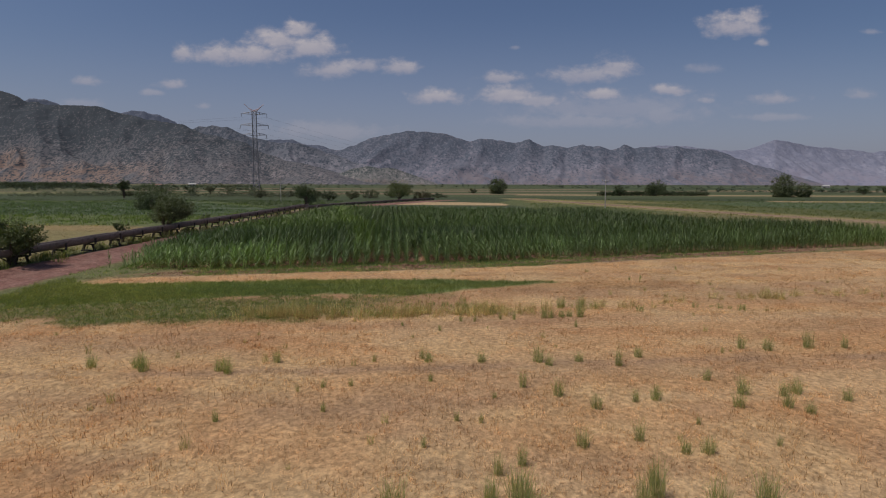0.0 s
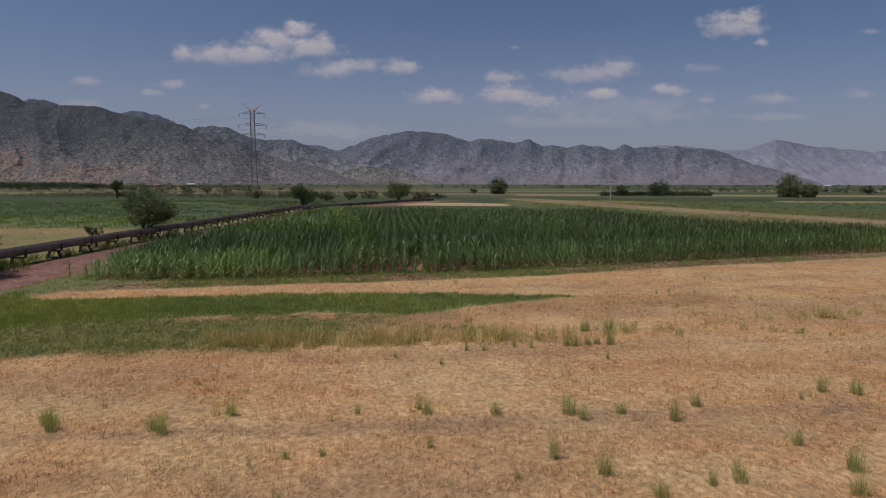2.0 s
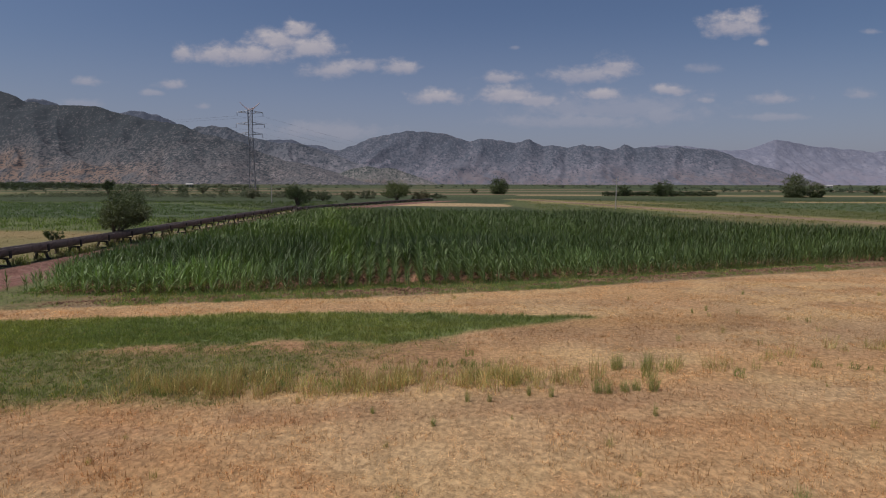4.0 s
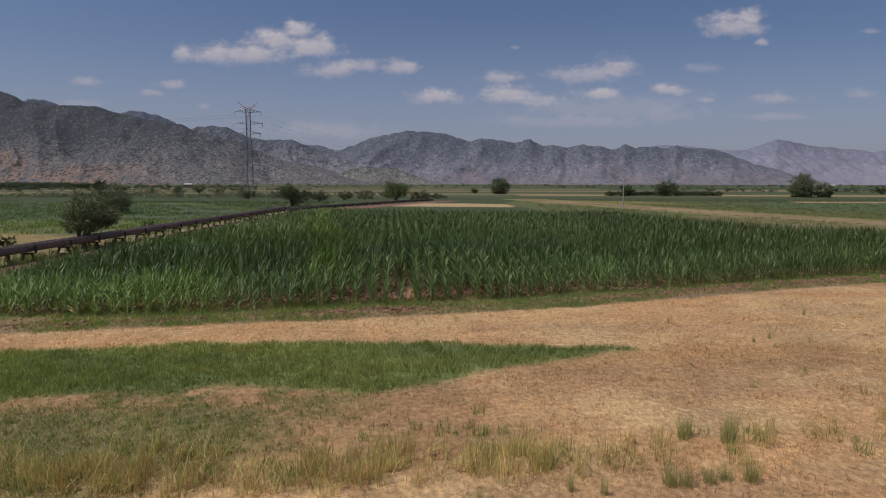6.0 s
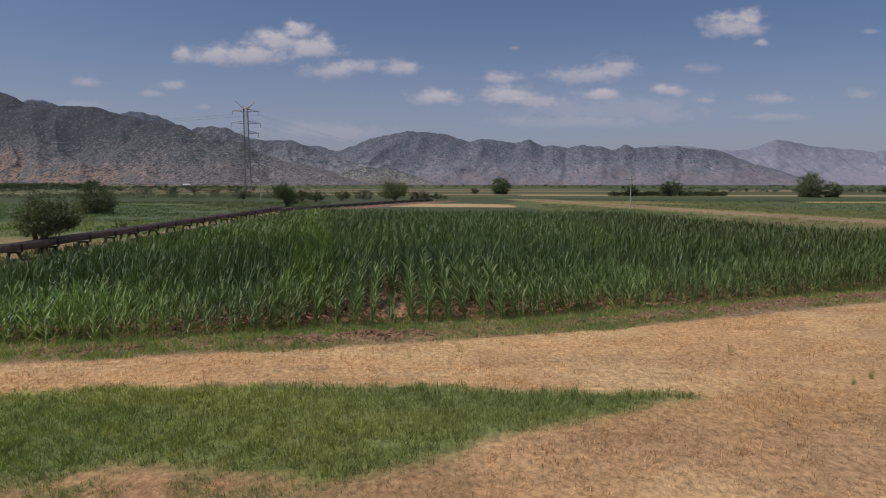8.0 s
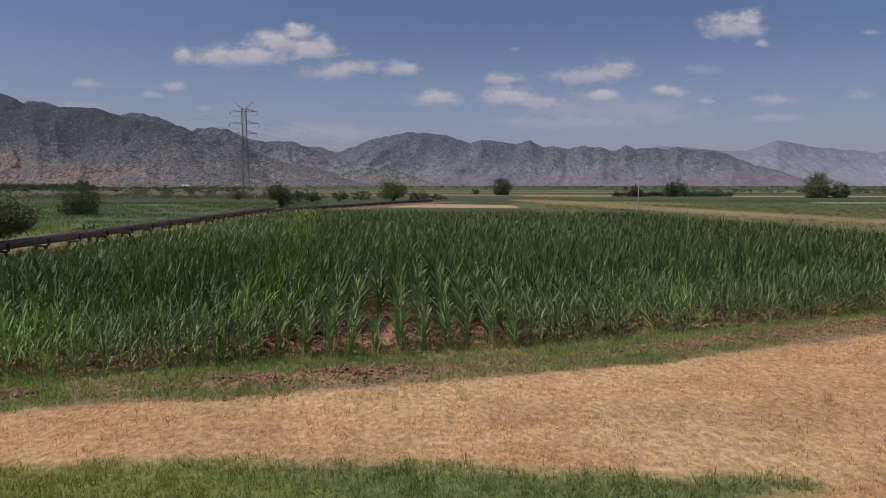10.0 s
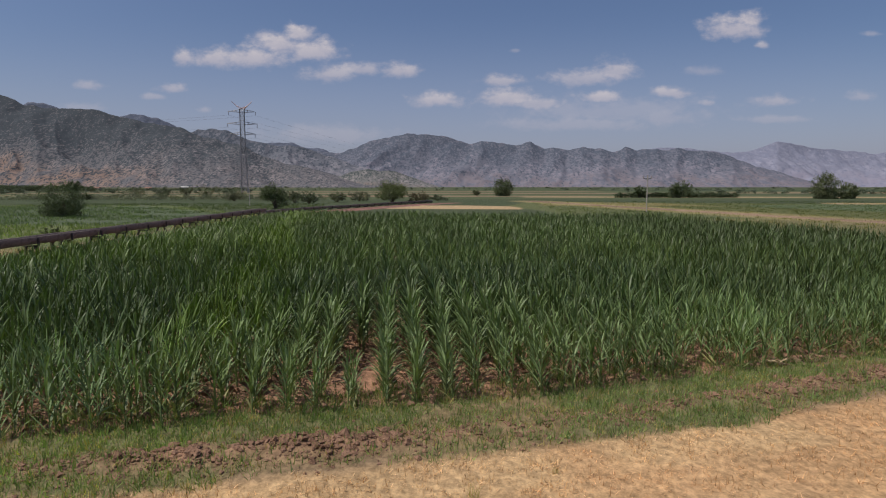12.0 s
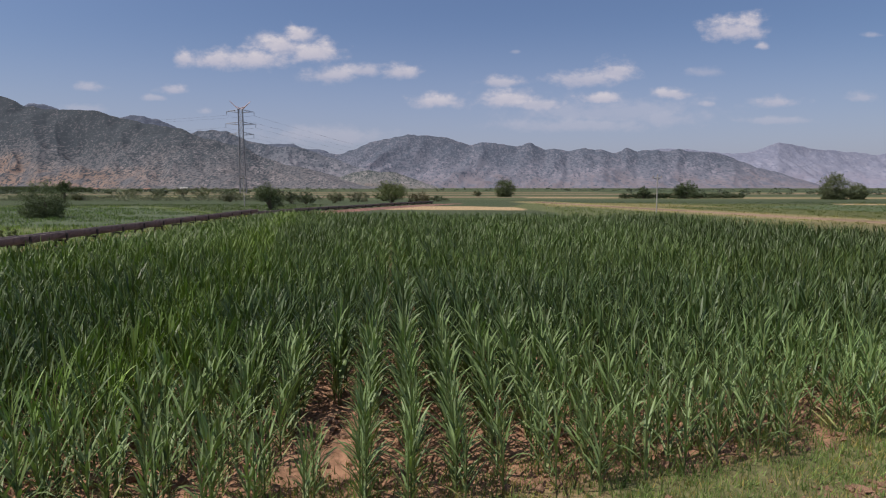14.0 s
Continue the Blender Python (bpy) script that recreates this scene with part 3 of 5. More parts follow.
def maize_shape(seed, leaves, segs, fold, height=1.95, slim=1.0):
    """The leaves of one plant: spreading below, steep in the whorl at the top."""
    r = random.Random(seed)
    made, plane = [], r.uniform(-0.7, 0.7)
    for k in range(leaves):
        f = k / (leaves - 1)
        z = height * (0.02 + 0.67 * f ** 1.12)
        heading = plane + (math.pi if k % 2 else 0) + r.uniform(-1.2, 1.2)
        length = height * r.uniform(0.26, 0.39) * (0.78 + 0.36 * math.sin(math.pi * min(1, f * 0.9 + 0.1)))
        rise = radians(r.uniform(36, 62) + 20 * f)
        droop = radians((r.uniform(5, 45) if r.random() < 0.7 else r.uniform(60, 120)) * (1 - 0.6 * f))
        made.append((ribbon((0, 0, z), heading, length, slim * r.uniform(0.048, 0.07) * (1 - 0.25 * abs(f - 0.5)), rise, droop, segs, fold, r.uniform(-1.2, 1.2)), f))
    return made


def leaf_tint(pts_z, f, r):
    """Blue-green leaves, yellower and drier at the foot of the plant."""
    dry = max(0.0, 0.25 - f) * 2.2 * r.random()
    g = np.array((0.094, 0.143, 0.052)) * r.uniform(0.62, 1.28)
    return g * (1 - dry) + np.array((0.30, 0.26, 0.10)) * dry


def join(pieces):
    """Joins (points, faces, tint) lists into arrays."""
    vs, ls, ss, ts, at = [], [], [], [], 0
    for pts, faces, tint in pieces:
        vs.append(np.array(pts))
        for f in faces:
            ls.extend(i + at for i in f)
            ss.append(len(f))
        ts.append(np.tile(tint, (len(pts), 1)))
        at += len(pts)
    return np.concatenate(vs), np.array(ls), np.array(ss), np.concatenate(ts)


def stalk_piece(height, sides=5):
    pts, faces = [], []
    for z, rad in ((0, 0.017), (height * 0.45, 0.014), (height * 0.86, 0.006)):
        pts += [(rad * math.cos(2 * math.pi * k / sides), rad * math.sin(2 * math.pi * k / sides), z) for k in range(sides)]
    for row in (0, sides):
        faces += [(row + k, row + (k + 1) % sides, row + sides + (k + 1) % sides, row + sides + k) for k in range(sides)]
    return pts, faces, (0.13, 0.17, 0.06)


def scatter_mesh(name, variants, places, mat, label, category):
    """Copies of ready arrays (points, corners, sizes, tint) at (x, y, z, turn, scale, height, tint factor) in one mesh of loose stuff."""
    V, L, S, T, at = [], [], [], [], 0
    which = np.arange(len(places)) % len(variants)
    for k, (v, l, s, t) in enumerate(variants):
        p = places[which == k]
        if not len(p):
            continue
        c, sn = np.cos(p[:, 3])[:, None], np.sin(p[:, 3])[:, None]
        x = (v[None, :, 0] * c - v[None, :, 1] * sn) * p[:, 4:5] + p[:, 0:1]
        y = (v[None, :, 0] * sn + v[None, :, 1] * c) * p[:, 4:5] + p[:, 1:2]
        z = v[None, :, 2] * p[:, 5:6] + p[:, 2:3]
        V.append(np.stack([x, y, z], -1).reshape(-1, 3))
        L.append((l[None] + (at + np.arange(len(p)) * len(v))[:, None]).ravel())
        S.append(np.tile(s, len(p)))
        T.append((t[None] * p[:, None, 6:9]).reshape(-1, 3))
        at += len(p) * len(v)
    return tagged(new(name, mesh_from(name, np.concatenate(V), np.concatenate(L), np.concatenate(S), mat, np.concatenate(T), False)), label, category, kind="stuff")


ROW, STEP, LEANING = 0.63, 0.165, -0.09
rng = np.random.default_rng(5)
rows, places = np.arange(-40, 80), []
ys = np.arange(32.0, 88.0, STEP)
RX, RY = np.meshgrid(rows, ys)
px = -1.57 + ROW * RX + LEANING * (RY - 35.0) + rng.normal(0, 0.05, RX.shape) + rng.normal(0, 0.09, RX.shape) * soft(RY - 40, 6)
py = RY + rng.normal(0, 0.05, RX.shape)
edge = inside(px, py, MAIZE)
keep = (edge > -0.38 + 0.3 * rng.random(RX.shape)) & (rng.random(RX.shape) > 0.05)
keep &= ~((RX == 0) & (py > 35.9) & (py < 38.4))                      # a bare stretch of one row
keep &= ~((RX == -1) & (py > 35.0) & (py < 36.6) & (rng.random(RX.shape) > 0.35))
rim = line_gap(px, py, FRONT)
tall = (0.74 + 0.26 * soft(rim - 1.8, 3.2)) * (0.78 + 0.22 * soft(px + 16.9, 2.6)) * (0.90 + 0.2 * fbm(px * 0.35, py * 0.35, 3, 61)) * rng.uniform(0.86, 1.1, RX.shape)
tall *= np.where((RX == 0) & (py < 35.9), 0.8, 1.0)
vivid = 1.25 * np.exp(-((px + 4.7 + 0.22 * (py - 36.6)) / 1.1) ** 2) * soft(fbm(px * 0.5, py * 0.3, 3, 62) - 0.4, 0.25) + 0.2 * soft(fbm(px * 0.22 + 9, py * 0.1, 3, 63) - 0.6, 0.12)
tone = np.stack([1 + 0.25 * vivid, 1 + 0.27 * vivid, 1 - 0.25 * vivid], -1) * rng.uniform(0.8, 1.2, RX.shape)[..., None]
edge_sheen = (soft(2.2 - rim, 2.6) * (0.75 + 0.25 * soft(9.0 - px, 5.0)))[..., None]                               # edge plants get a brighter, bluer tint: sheen painted into the leaf colour
tone = tone * (0.83 + 0.75 * edge_sheen * np.array((1.08, 1.0, 1.2))) * (1 + 0.2 * soft(py - 44, 8)[..., None] * np.array((1.0, 0.9, -0.6))) * (1 - 0.16 * soft(-5 - px, 3) * soft(rim - 1.5, 2))[..., None]
tone = tone * (1 - 0.2 * soft(px - 12, 8))[..., None] * (1 + 0.3 * soft(-9.0 - px, 4)[..., None] * np.array((1.1, 1.0, 0.6)))
turn = rng.uniform(-1.0, 1.0, RX.shape) + np.where(rng.random(RX.shape) < 0.5, math.pi, 0)
P = np.stack([px, py, ground_height(px, py) - 0.02, turn, tall * (1 + 0.3 * soft(-11.0 - px, 3.0)), tall, tone[..., 0], tone[..., 1], tone[..., 2]], -1)[keep]
near_order = np.argsort(np.hypot(P[:, 0] - 0.5, P[:, 1] - 33.0))
NEAR = near_order[:300]
rest = np.ones(len(P), bool)
rest[NEAR] = False

# the nearest plants, each with its stalk and leaves
kinds = []
for seed in range(10):
    r = random.Random(seed)
    meshes = []
    for (pts, faces), f in maize_shape(seed, r.choice((17, 18, 19)), 5, True):
        # the edge's painted sheen again, as a raised leaf tint
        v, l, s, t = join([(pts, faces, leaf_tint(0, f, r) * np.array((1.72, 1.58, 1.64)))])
        meshes.append(mesh_from("maize leaf", v, l, s, LEAF, t, True))
    v, l, s, t = join([stalk_piece(1.95, 6)])
    kinds.append((meshes, mesh_from("maize stalk", v, l, s, LEAF, t, True)))
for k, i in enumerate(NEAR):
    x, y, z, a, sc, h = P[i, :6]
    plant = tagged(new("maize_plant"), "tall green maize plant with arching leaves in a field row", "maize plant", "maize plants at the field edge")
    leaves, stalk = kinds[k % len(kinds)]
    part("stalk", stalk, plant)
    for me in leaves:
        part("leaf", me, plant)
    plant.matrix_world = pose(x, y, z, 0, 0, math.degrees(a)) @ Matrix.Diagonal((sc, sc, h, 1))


def maize_variants(count, leaves, segs, fold, seed, stalk=True):
    made = []
    for k in range(count):
        r = random.Random(seed + k)
        pieces = [(pts, faces, leaf_tint(0, f, r)) for (pts, faces), f in maize_shape(seed + k, leaves, segs, fold, 1.95, 0.82)]
        if stalk:
            pieces.append(stalk_piece(1.95, 3))
        made.append(join(pieces))
    return made


close = P[rest & (P[:, 1] < 52)]
away = P[rest & (P[:, 1] >= 52)]
scatter_mesh("maize_rows", maize_variants(14, 18, 4, False, 100), close, LEAF, "dense rows of green maize in the field", "maize")
scatter_mesh("maize_rows_far", maize_variants(10, 12, 3, False, 200, False), away, LEAF, "dense green maize at the far side of the field", "maize")

# a stray plant at the corner of the field beside the road
stray = new("maize_plant")
tagged(stray, "small stray maize plant beside the dirt road", "maize plant")
part("stalk", kinds[3][1], stray)
for me in kinds[3][0]:
    part("leaf", me, stray)
stray.matrix_world = pose(-19.3, 32.9, float(ground_height(np.array([-19.3]), np.array([32.9]))[0]) - 0.02, 0, 0, 40) @ Matrix.Diagonal((0.62, 0.62, 0.62, 1))

# ---- grass, straw and weeds ----
def tuft(seed, blades, height, spread, width, lean, colours, flat=0.0):
    """A tuft of tapering blades. flat: the share that lies down. Returns arrays for scatter_mesh."""
    r = random.Random(seed)
    pieces = []
    for _ in range(blades):
        a, d = r.uniform(0, 2 * math.pi), spread * math.sqrt(r.random())
        bx, by = d * math.cos(a), d * math.sin(a)
        h, head = height * r.uniform(0.55, 1.1), r.uniform(0, 2 * math.pi)
        tilt = r.uniform(0, lean) if r.random() > flat else r.uniform(1.2, 1.5)
        dx, dy, dz = math.cos(head) * math.sin(tilt) * h, math.sin(head) * math.sin(tilt) * h, math.cos(tilt) * h
        side = r.uniform(0, math.pi)
        wx, wy = math.cos(side) * width / 2, math.sin(side) * width / 2
        z0 = 0.0 if tilt < 1.1 else 0.015
        c = np.array(r.choice(colours)) * r.uniform(0.75, 1.25)
        if height > 0.3:
            m = 0.55
            pts = [(bx - wx, by - wy, z0), (bx + wx, by + wy, z0), (bx + dx * m * 0.7 + wx * 0.7, by + dy * m * 0.7 + wy * 0.7, z0 + dz * m), (bx + dx * m * 0.7 - wx * 0.7, by + dy * m * 0.7 - wy * 0.7, z0 + dz * m), (bx + dx, by + dy, z0 + dz * 0.95)]
            pieces.append((pts, [(0, 1, 2, 3), (3, 2, 4)], c))
        else:
            pieces.append(([(bx - wx, by - wy, z0), (bx + wx, by + wy, z0), (bx + dx, by + dy, z0 + dz)], [(0, 1, 2)], c))
    return join(pieces)


def spots(count, x0, x1, y0, y1, weight, seed):
    """Random places, thinned by a weight."""
    g = np.random.default_rng(seed)
    x, y = g.uniform(x0, x1, count), g.uniform(y0, y1, count)
    ok = g.random(count) < weight(x, y)
    return x[ok], y[ok], g


def put_down(x, y, g, lo, hi, tint, sink=0.0):
    s = g.uniform(lo, hi, len(x))
    t = np.broadcast_to(tint, (len(x), 3))
    return np.column_stack([x, y, ground_height(x, y) - sink, g.uniform(0, 2 * math.pi, len(x)), s, s, t])


def ragged(x, y, seed=21):
    return (fbm(x * 0.55, y * 0.55, 4, seed) - 0.5) * 2.2


# straw and stubble over the harvested field, coloured as the ground below it
straw_kinds = [tuft(300 + k, 9, 0.095, 0.17, 0.010, 1.1, [(1.3, 1.33, 1.36), (0.95, 0.9, 0.85), (1.55, 1.62, 1.7), (1.15, 1.15, 1.15)], 0.75) for k in range(14)]


def straw_weight(x, y):
    w = soft(-inside(x, y, GREEN) - 0.1 + ragged(x, y) * 0.3, 0.4) * soft(-inside(x, y, VERGE) + ragged(x, y) * 0.3, 0.4) * soft(-inside(x, y, MAIZE), 0.2)
    return w * soft(x + 19.2, 0.6) * np.clip(1.35 - (y - 8) / 42, 0.4, 1) * (1 - 0.6 * soft(inside(x, y, MIXED), 1.0))


x, y, g = spots(52000, -20, 32, 7.0, 44.0, straw_weight, 1)
scatter_mesh("straw_stubble", straw_kinds, put_down(x, y, g, 0.7, 1.5, ground_tint(x, y) * g.uniform(0.8, 1.25, (len(x), 1))), STRAW, "golden cut straw on the harvested field", "straw")
# clumps that still stand, in uneven drifts
stand_kinds = [tuft(320 + k, 12, 0.105, 0.14, 0.014, 1.25, [(1.35, 1.35, 1.32), (1.15, 1.12, 1.05), (1.6, 1.66, 1.7), (1.3, 1.28, 1.2)], 0.35) for k in range(12)]
x, y, g = spots(52000, -20, 32, 7.0, 42.0, lambda x, y: straw_weight(x, y) * 0.7 * soft(fbm(x * 0.7, y * 0.7, 4, 45) - 0.47, 0.22), 7)
scatter_mesh("standing_stubble", stand_kinds, put_down(x, y, g, 0.55, 1.35, ground_tint(x, y) * g.uniform(0.85, 1.25, (len(x), 1))), STRAW, "short standing golden stubble in uneven clumps", "stubble")

# the fresh grass patch
grass_kinds = [tuft(340 + k, 8, 0.13, 0.11, 0.013, 1.0, [(1.0, 1.05, 0.9), (1.2, 1.22, 0.88), (0.85, 0.93, 0.76)]) for k in range(10)]
x, y, g = spots(22000, -20, 6.5, 21.0, 30.0, lambda x, y: soft(inside(x, y, GREEN) + ragged(x, y) * 0.35 - 0.1, 0.5), 2)
hue = np.array((0.20, 0.215, 0.10)) * (1 + 0.4 * soft(fbm(x * 0.12, y * 0.3, 4, 22) - 0.5, 0.2)[:, None] * np.array((1.0, 0.5, 0.3)))
scatter_mesh("grass", grass_kinds, put_down(x, y, g, 0.7, 1.5, hue * g.uniform(0.8, 1.2, (len(x), 1))), BLADE, "short fresh green grass in a damp patch", "grass")

# sparse green among dry ground below the patch
x, y, g = spots(24000, -19.5, 2.5, 18.5, 27.0, lambda x, y: soft(inside(x, y, MIXED) + ragged(x, y), 1.2) * np.maximum((0.12 + 0.88 * soft(-2.5 - x, 3)) * soft(0.6 * fbm(x * 0.55, y * 0.55, 4, 21) + 0.4 * fbm(x * 2.5, y * 2.5, 3, 23) - 0.45, 0.2), 0.9 * soft(-3.0 - x, 3) * soft(24.1 - y, 1.2) * soft(y - 20.2 + ragged(x, y), 1.6)), 3)
dry = g.random((len(x), 1)) < (0.12 + 0.3 * soft(x + 3.0, 3))[:, None]
scatter_mesh("sparse_grass", grass_kinds, put_down(x, y, g, 0.4, 1.0, np.where(dry, (0.44, 0.31, 0.16), (0.185, 0.205, 0.09)) * g.uniform(0.8, 1.2, (len(x), 1))), BLADE, "patchy green and dry grass", "grass")

# verge in front of the maize
def verge_grass(x, y):
    inner = np.maximum(inside(x, y, VERGE), 0.7 - np.abs(inside(x, y, MAIZE)))
    return soft(inner + ragged(x, y) * 0.35, 0.5) * (0.55 + 0.45 * soft(fbm(x * 0.55, y * 0.55, 4, 21) - 0.42, 0.2)) * (1 - 0.9 * bank(x, y))


x, y, g = spots(62000, -14, 24, 29.3, 43.6, verge_grass, 4)
x2, y2, g2 = spots(9000, -20, 41, 29.3, 48.5, lambda x, y: verge_grass(x, y) * ((x < -14) | (x > 24)), 24)
x, y = np.concatenate([x, x2]), np.concatenate([y, y2])
hue = np.where(g.random((len(x), 1)) < 0.2, (0.38, 0.29, 0.15), (0.20, 0.248, 0.112))
scatter_mesh("verge_grass", grass_kinds, put_down(x, y, g, 0.6, 1.5, hue * g.uniform(0.75, 1.3, (len(x), 1))), BLADE, "green weedy grass along the field edge", "grass")

# tall dry grass across the stubble
tall_kinds = [tuft(380 + k, 36, 0.58, 0.24, 0.012, 1.15, [(0.60, 0.48, 0.19), (0.70, 0.58, 0.27), (0.36, 0.36, 0.12), (0.44, 0.42, 0.14), (0.50, 0.33, 0.14)]) for k in range(8)]


def tall_weight(x, y):
    line = np.interp(x, [-13, -7, -2, 2, 5, 12, 20], [20.8, 21.0, 21.2, 21.6, 22.2, 24.2, 26.0])
    many = np.interp(x, [-13, -7.8, -6.9, 2.4, 3.2, 5.0, 13, 20], [0.0, 0.04, 1.0, 0.9, 0.35, 0.12, 0.12, 0.05])
    return many * np.exp(-((y - line) / 0.5) ** 2) * (0.35 + 0.65 * soft(fbm(x * 0.9, y * 0.9, 3, 71) - 0.42, 0.2))


x, y, g = spots(7000, -13, 20, 19, 28, tall_weight, 5)
scatter_mesh("tall_dry_grass", tall_kinds, put_down(x, y, g, 0.6, 1.15, g.uniform(0.85, 1.15, (len(x), 1))), STRAW, "tall yellow dry grass standing in a strip", "grass")
lush_kinds = [tuft(400 + k, 24, 0.42, 0.22, 0.016, 0.6, [(0.20, 0.25, 0.085), (0.24, 0.27, 0.095), (0.34, 0.32, 0.13)]) for k in range(5)]
x, y, g = spots(1700, -13, 13, 20.2, 26, lambda x, y: np.maximum(0.7 * np.exp(-((x - 0.8) / 0.8) ** 2 - ((y - 22.6) / 0.4) ** 2) + 0.6 * np.exp(-((x + 2.4) / 0.7) ** 2 - ((y - 22.3) / 0.4) ** 2), 0.3 * np.exp(-((y - 21.6 - 0.09 * x) / 0.6) ** 2) * soft(fbm(x * 0.8, y * 0.8, 3, 72) - 0.5, 0.15)), 6)
scatter_mesh("lush_grass", lush_kinds, put_down(x, y, g, 0.35, 0.85, g.uniform(0.85, 1.15, (len(x), 1))), BLADE, "fresh green grass clumps among dry grass", "grass")

# weeds that close the maize's foot, thickest beside the road
x, y, g = spots(24000, -20, 26, 28, 45, lambda x, y: soft(inside(x, y, MAIZE) + 0.5, 0.3) * soft(1.3 - inside(x, y, MAIZE), 0.8) * np.maximum(soft(-7.5 - x, 3), 0.5 * soft(fbm(x * 0.8, y * 0.8, 3, 32) - 0.45, 0.15)), 31)
scatter_mesh("field_edge_weeds", grass_kinds, put_down(x, y, g, 0.8, 2.0, np.array((0.155, 0.205, 0.085)) * g.uniform(0.7, 1.3, (len(x), 1))), BLADE, "green weeds at the foot of the maize", "weed")
# weeds that stand singly in the stubble
WEEDS = [(-0.75, 8.1), (0.75, 8.45), (1.2, 8.5), (1.3, 8.25), (3.1, 8.3), (3.4, 8.6), (4.2, 8.2), (5.0, 8.3), (-8.15, 14.9), (-7.85, 14.6), (-5.9, 14.7), (-5.6, 14.5), (-4.57, 15.4), (-9.4, 14.9), (2.7, 12.9), (3.4, 12.2), (4.4, 12.6), (4.9, 12.7), (1.95, 13.5), (8.0, 12.0), (7.7, 12.3), (6.7, 14.1), (9.3, 12.7), (8.0, 13.0),
         (-0.4, 15.5), (-0.58, 15.75), (1.08, 15.5), (2.9, 15.2), (2.65, 15.5), (3.8, 15.6), (5.6, 16.0), (4.5, 10.1), (2.65, 10.35), (3.5, 9.0), (0.95, 9.3), (1.4, 9.6), (4.9, 10.1), (3.8, 10.6), (9.7, 16.7), (11.1, 17.0),
         (12.2, 17.0), (6.6, 12.3), (8.4, 13.2), (4.8, 15.2), (9.0, 16.9), (7.1, 13.1), (3.74, 20.8), (3.98, 20.75), (4.4, 20.85), (4.7, 20.95), (5.1, 20.9), (4.64, 22.5), (4.8, 22.6), (5.55, 22.5), (5.4, 22.3)]
SMALL_WEEDS = [(-2.9, 13.5), (-2.25, 13.6), (-0.35, 10.3), (-4.7, 11.4), (0.3, 11.5), (0.8, 11.4), (4.6, 19.4), (-1.9, 15.5), (8.2, 16.4), (-1.4, 19.5), (-0.1, 18.9), (5.3, 11.4), (-2.6, 12.0), (6.4, 10.4), (9.6, 29.2), (10.3, 29.6),
               (13.5, 33.0), (5.0, 13.0), (-0.3, 13.9), (1.2, 12.8), (0.65, 20.2), (1.15, 20.2), (2.1, 20.6), (2.6, 20.5)]
weed_meshes = []
for k in range(6):
    v, l, s, t = tuft(430 + k, 150, 0.50, 0.15, 0.006, 0.8, [(0.33, 0.335, 0.15), (0.38, 0.37, 0.17), (0.26, 0.29, 0.12), (0.50, 0.41, 0.22)])
    weed_meshes.append(mesh_from("weed clump", v, l, s, BLADE, t))
wr = random.Random(8)
for k, (x, y) in enumerate(WEEDS + SMALL_WEEDS):
    small = k >= len(WEEDS)
    ob = tagged(new("weed", weed_meshes[k % 6]), "small thin grey-green weed in dry stubble" if small else "bushy grey-green weed standing in dry stubble", "weed", "weeds in the stubble field")
    s = wr.uniform(0.45, 0.65) if small else wr.uniform(1.2, 1.6) if y < 8.7 else wr.uniform(0.75, 1.1)
    slim = 0.6 if small else wr.uniform(0.55, 1.0)
    ob.matrix_world = pose(x, y, float(ground_height(np.array([x]), np.array([y]))[0]) - 0.01, 0, 0, wr.uniform(0, 360)) @ Matrix.Diagonal((s * slim, s * slim, s * wr.uniform(0.85, 1.3), 1))
weed_kinds = [tuft(450 + k, 30, 0.40, 0.11, 0.008, 0.6, [(0.28, 0.28, 0.10), (0.36, 0.31, 0.13), (0.48, 0.37, 0.18)]) for k in range(5)]
x, y, g = spots(1300, -16, 30, 7.6, 40, lambda x, y: 0.10 * soft(-inside(x, y, GREEN), 1) * soft(-inside(x, y, VERGE), 1) * soft(33 + 0.15 * x - y, 1) + 0.9 * np.exp(-((y - 8.6 + 0.05 * x) / 0.55) ** 2) * soft(x + 0.3, 1.5) * soft(12 - x, 3), 9)
scatter_mesh("small_weeds", weed_kinds, put_down(x, y, g, 0.35, 0.95, g.uniform(0.8, 1.2, (len(x), 1))), BLADE, "thin grey-green weeds scattered in stubble", "weed")

# dug clods in the verge and between the first maize plants
def clod_shape(seed):
    bm = bmesh.new()
    bmesh.ops.create_icosphere(bm, subdivisions=1, radius=1.0)
    r = random.Random(seed)
    off = Vector((r.uniform(-9, 9), r.uniform(-9, 9), r.uniform(-9, 9)))
    v = np.array([list(p.co * (1 + 0.8 * noise.noise(p.co * 1.3 + off) + r.uniform(-0.3, 0.3))) for p in bm.verts]) * np.array((1.15, 0.95, 0.8))
    l = np.array([k.index for f in bm.faces for k in f.verts])
    s = np.array([len(f.verts) for f in bm.faces])
    bm.free()
    return v, l, s, np.ones((len(v), 3))


clods = [clod_shape(k) for k in range(9)]
x, y, g = spots(300000, -16, 28, 29.5, 44.5, lambda x, y: np.minimum(1, bank(x, y) * 1.4) + 0.008 * soft(inside(x, y, VERGE), 0.3), 10)
size = 0.012 + 0.045 * g.random(len(x)) ** 2.5 + 0.06 * (g.random(len(x)) > 0.985)
P2 = put_down(x, y, g, 1, 1, np.ones((len(x), 3)))
P2[:, 4] = P2[:, 5] = size
scatter_mesh("soil_clods", clods, P2, CLOD, "reddish brown clods of dug earth", "earth clod")
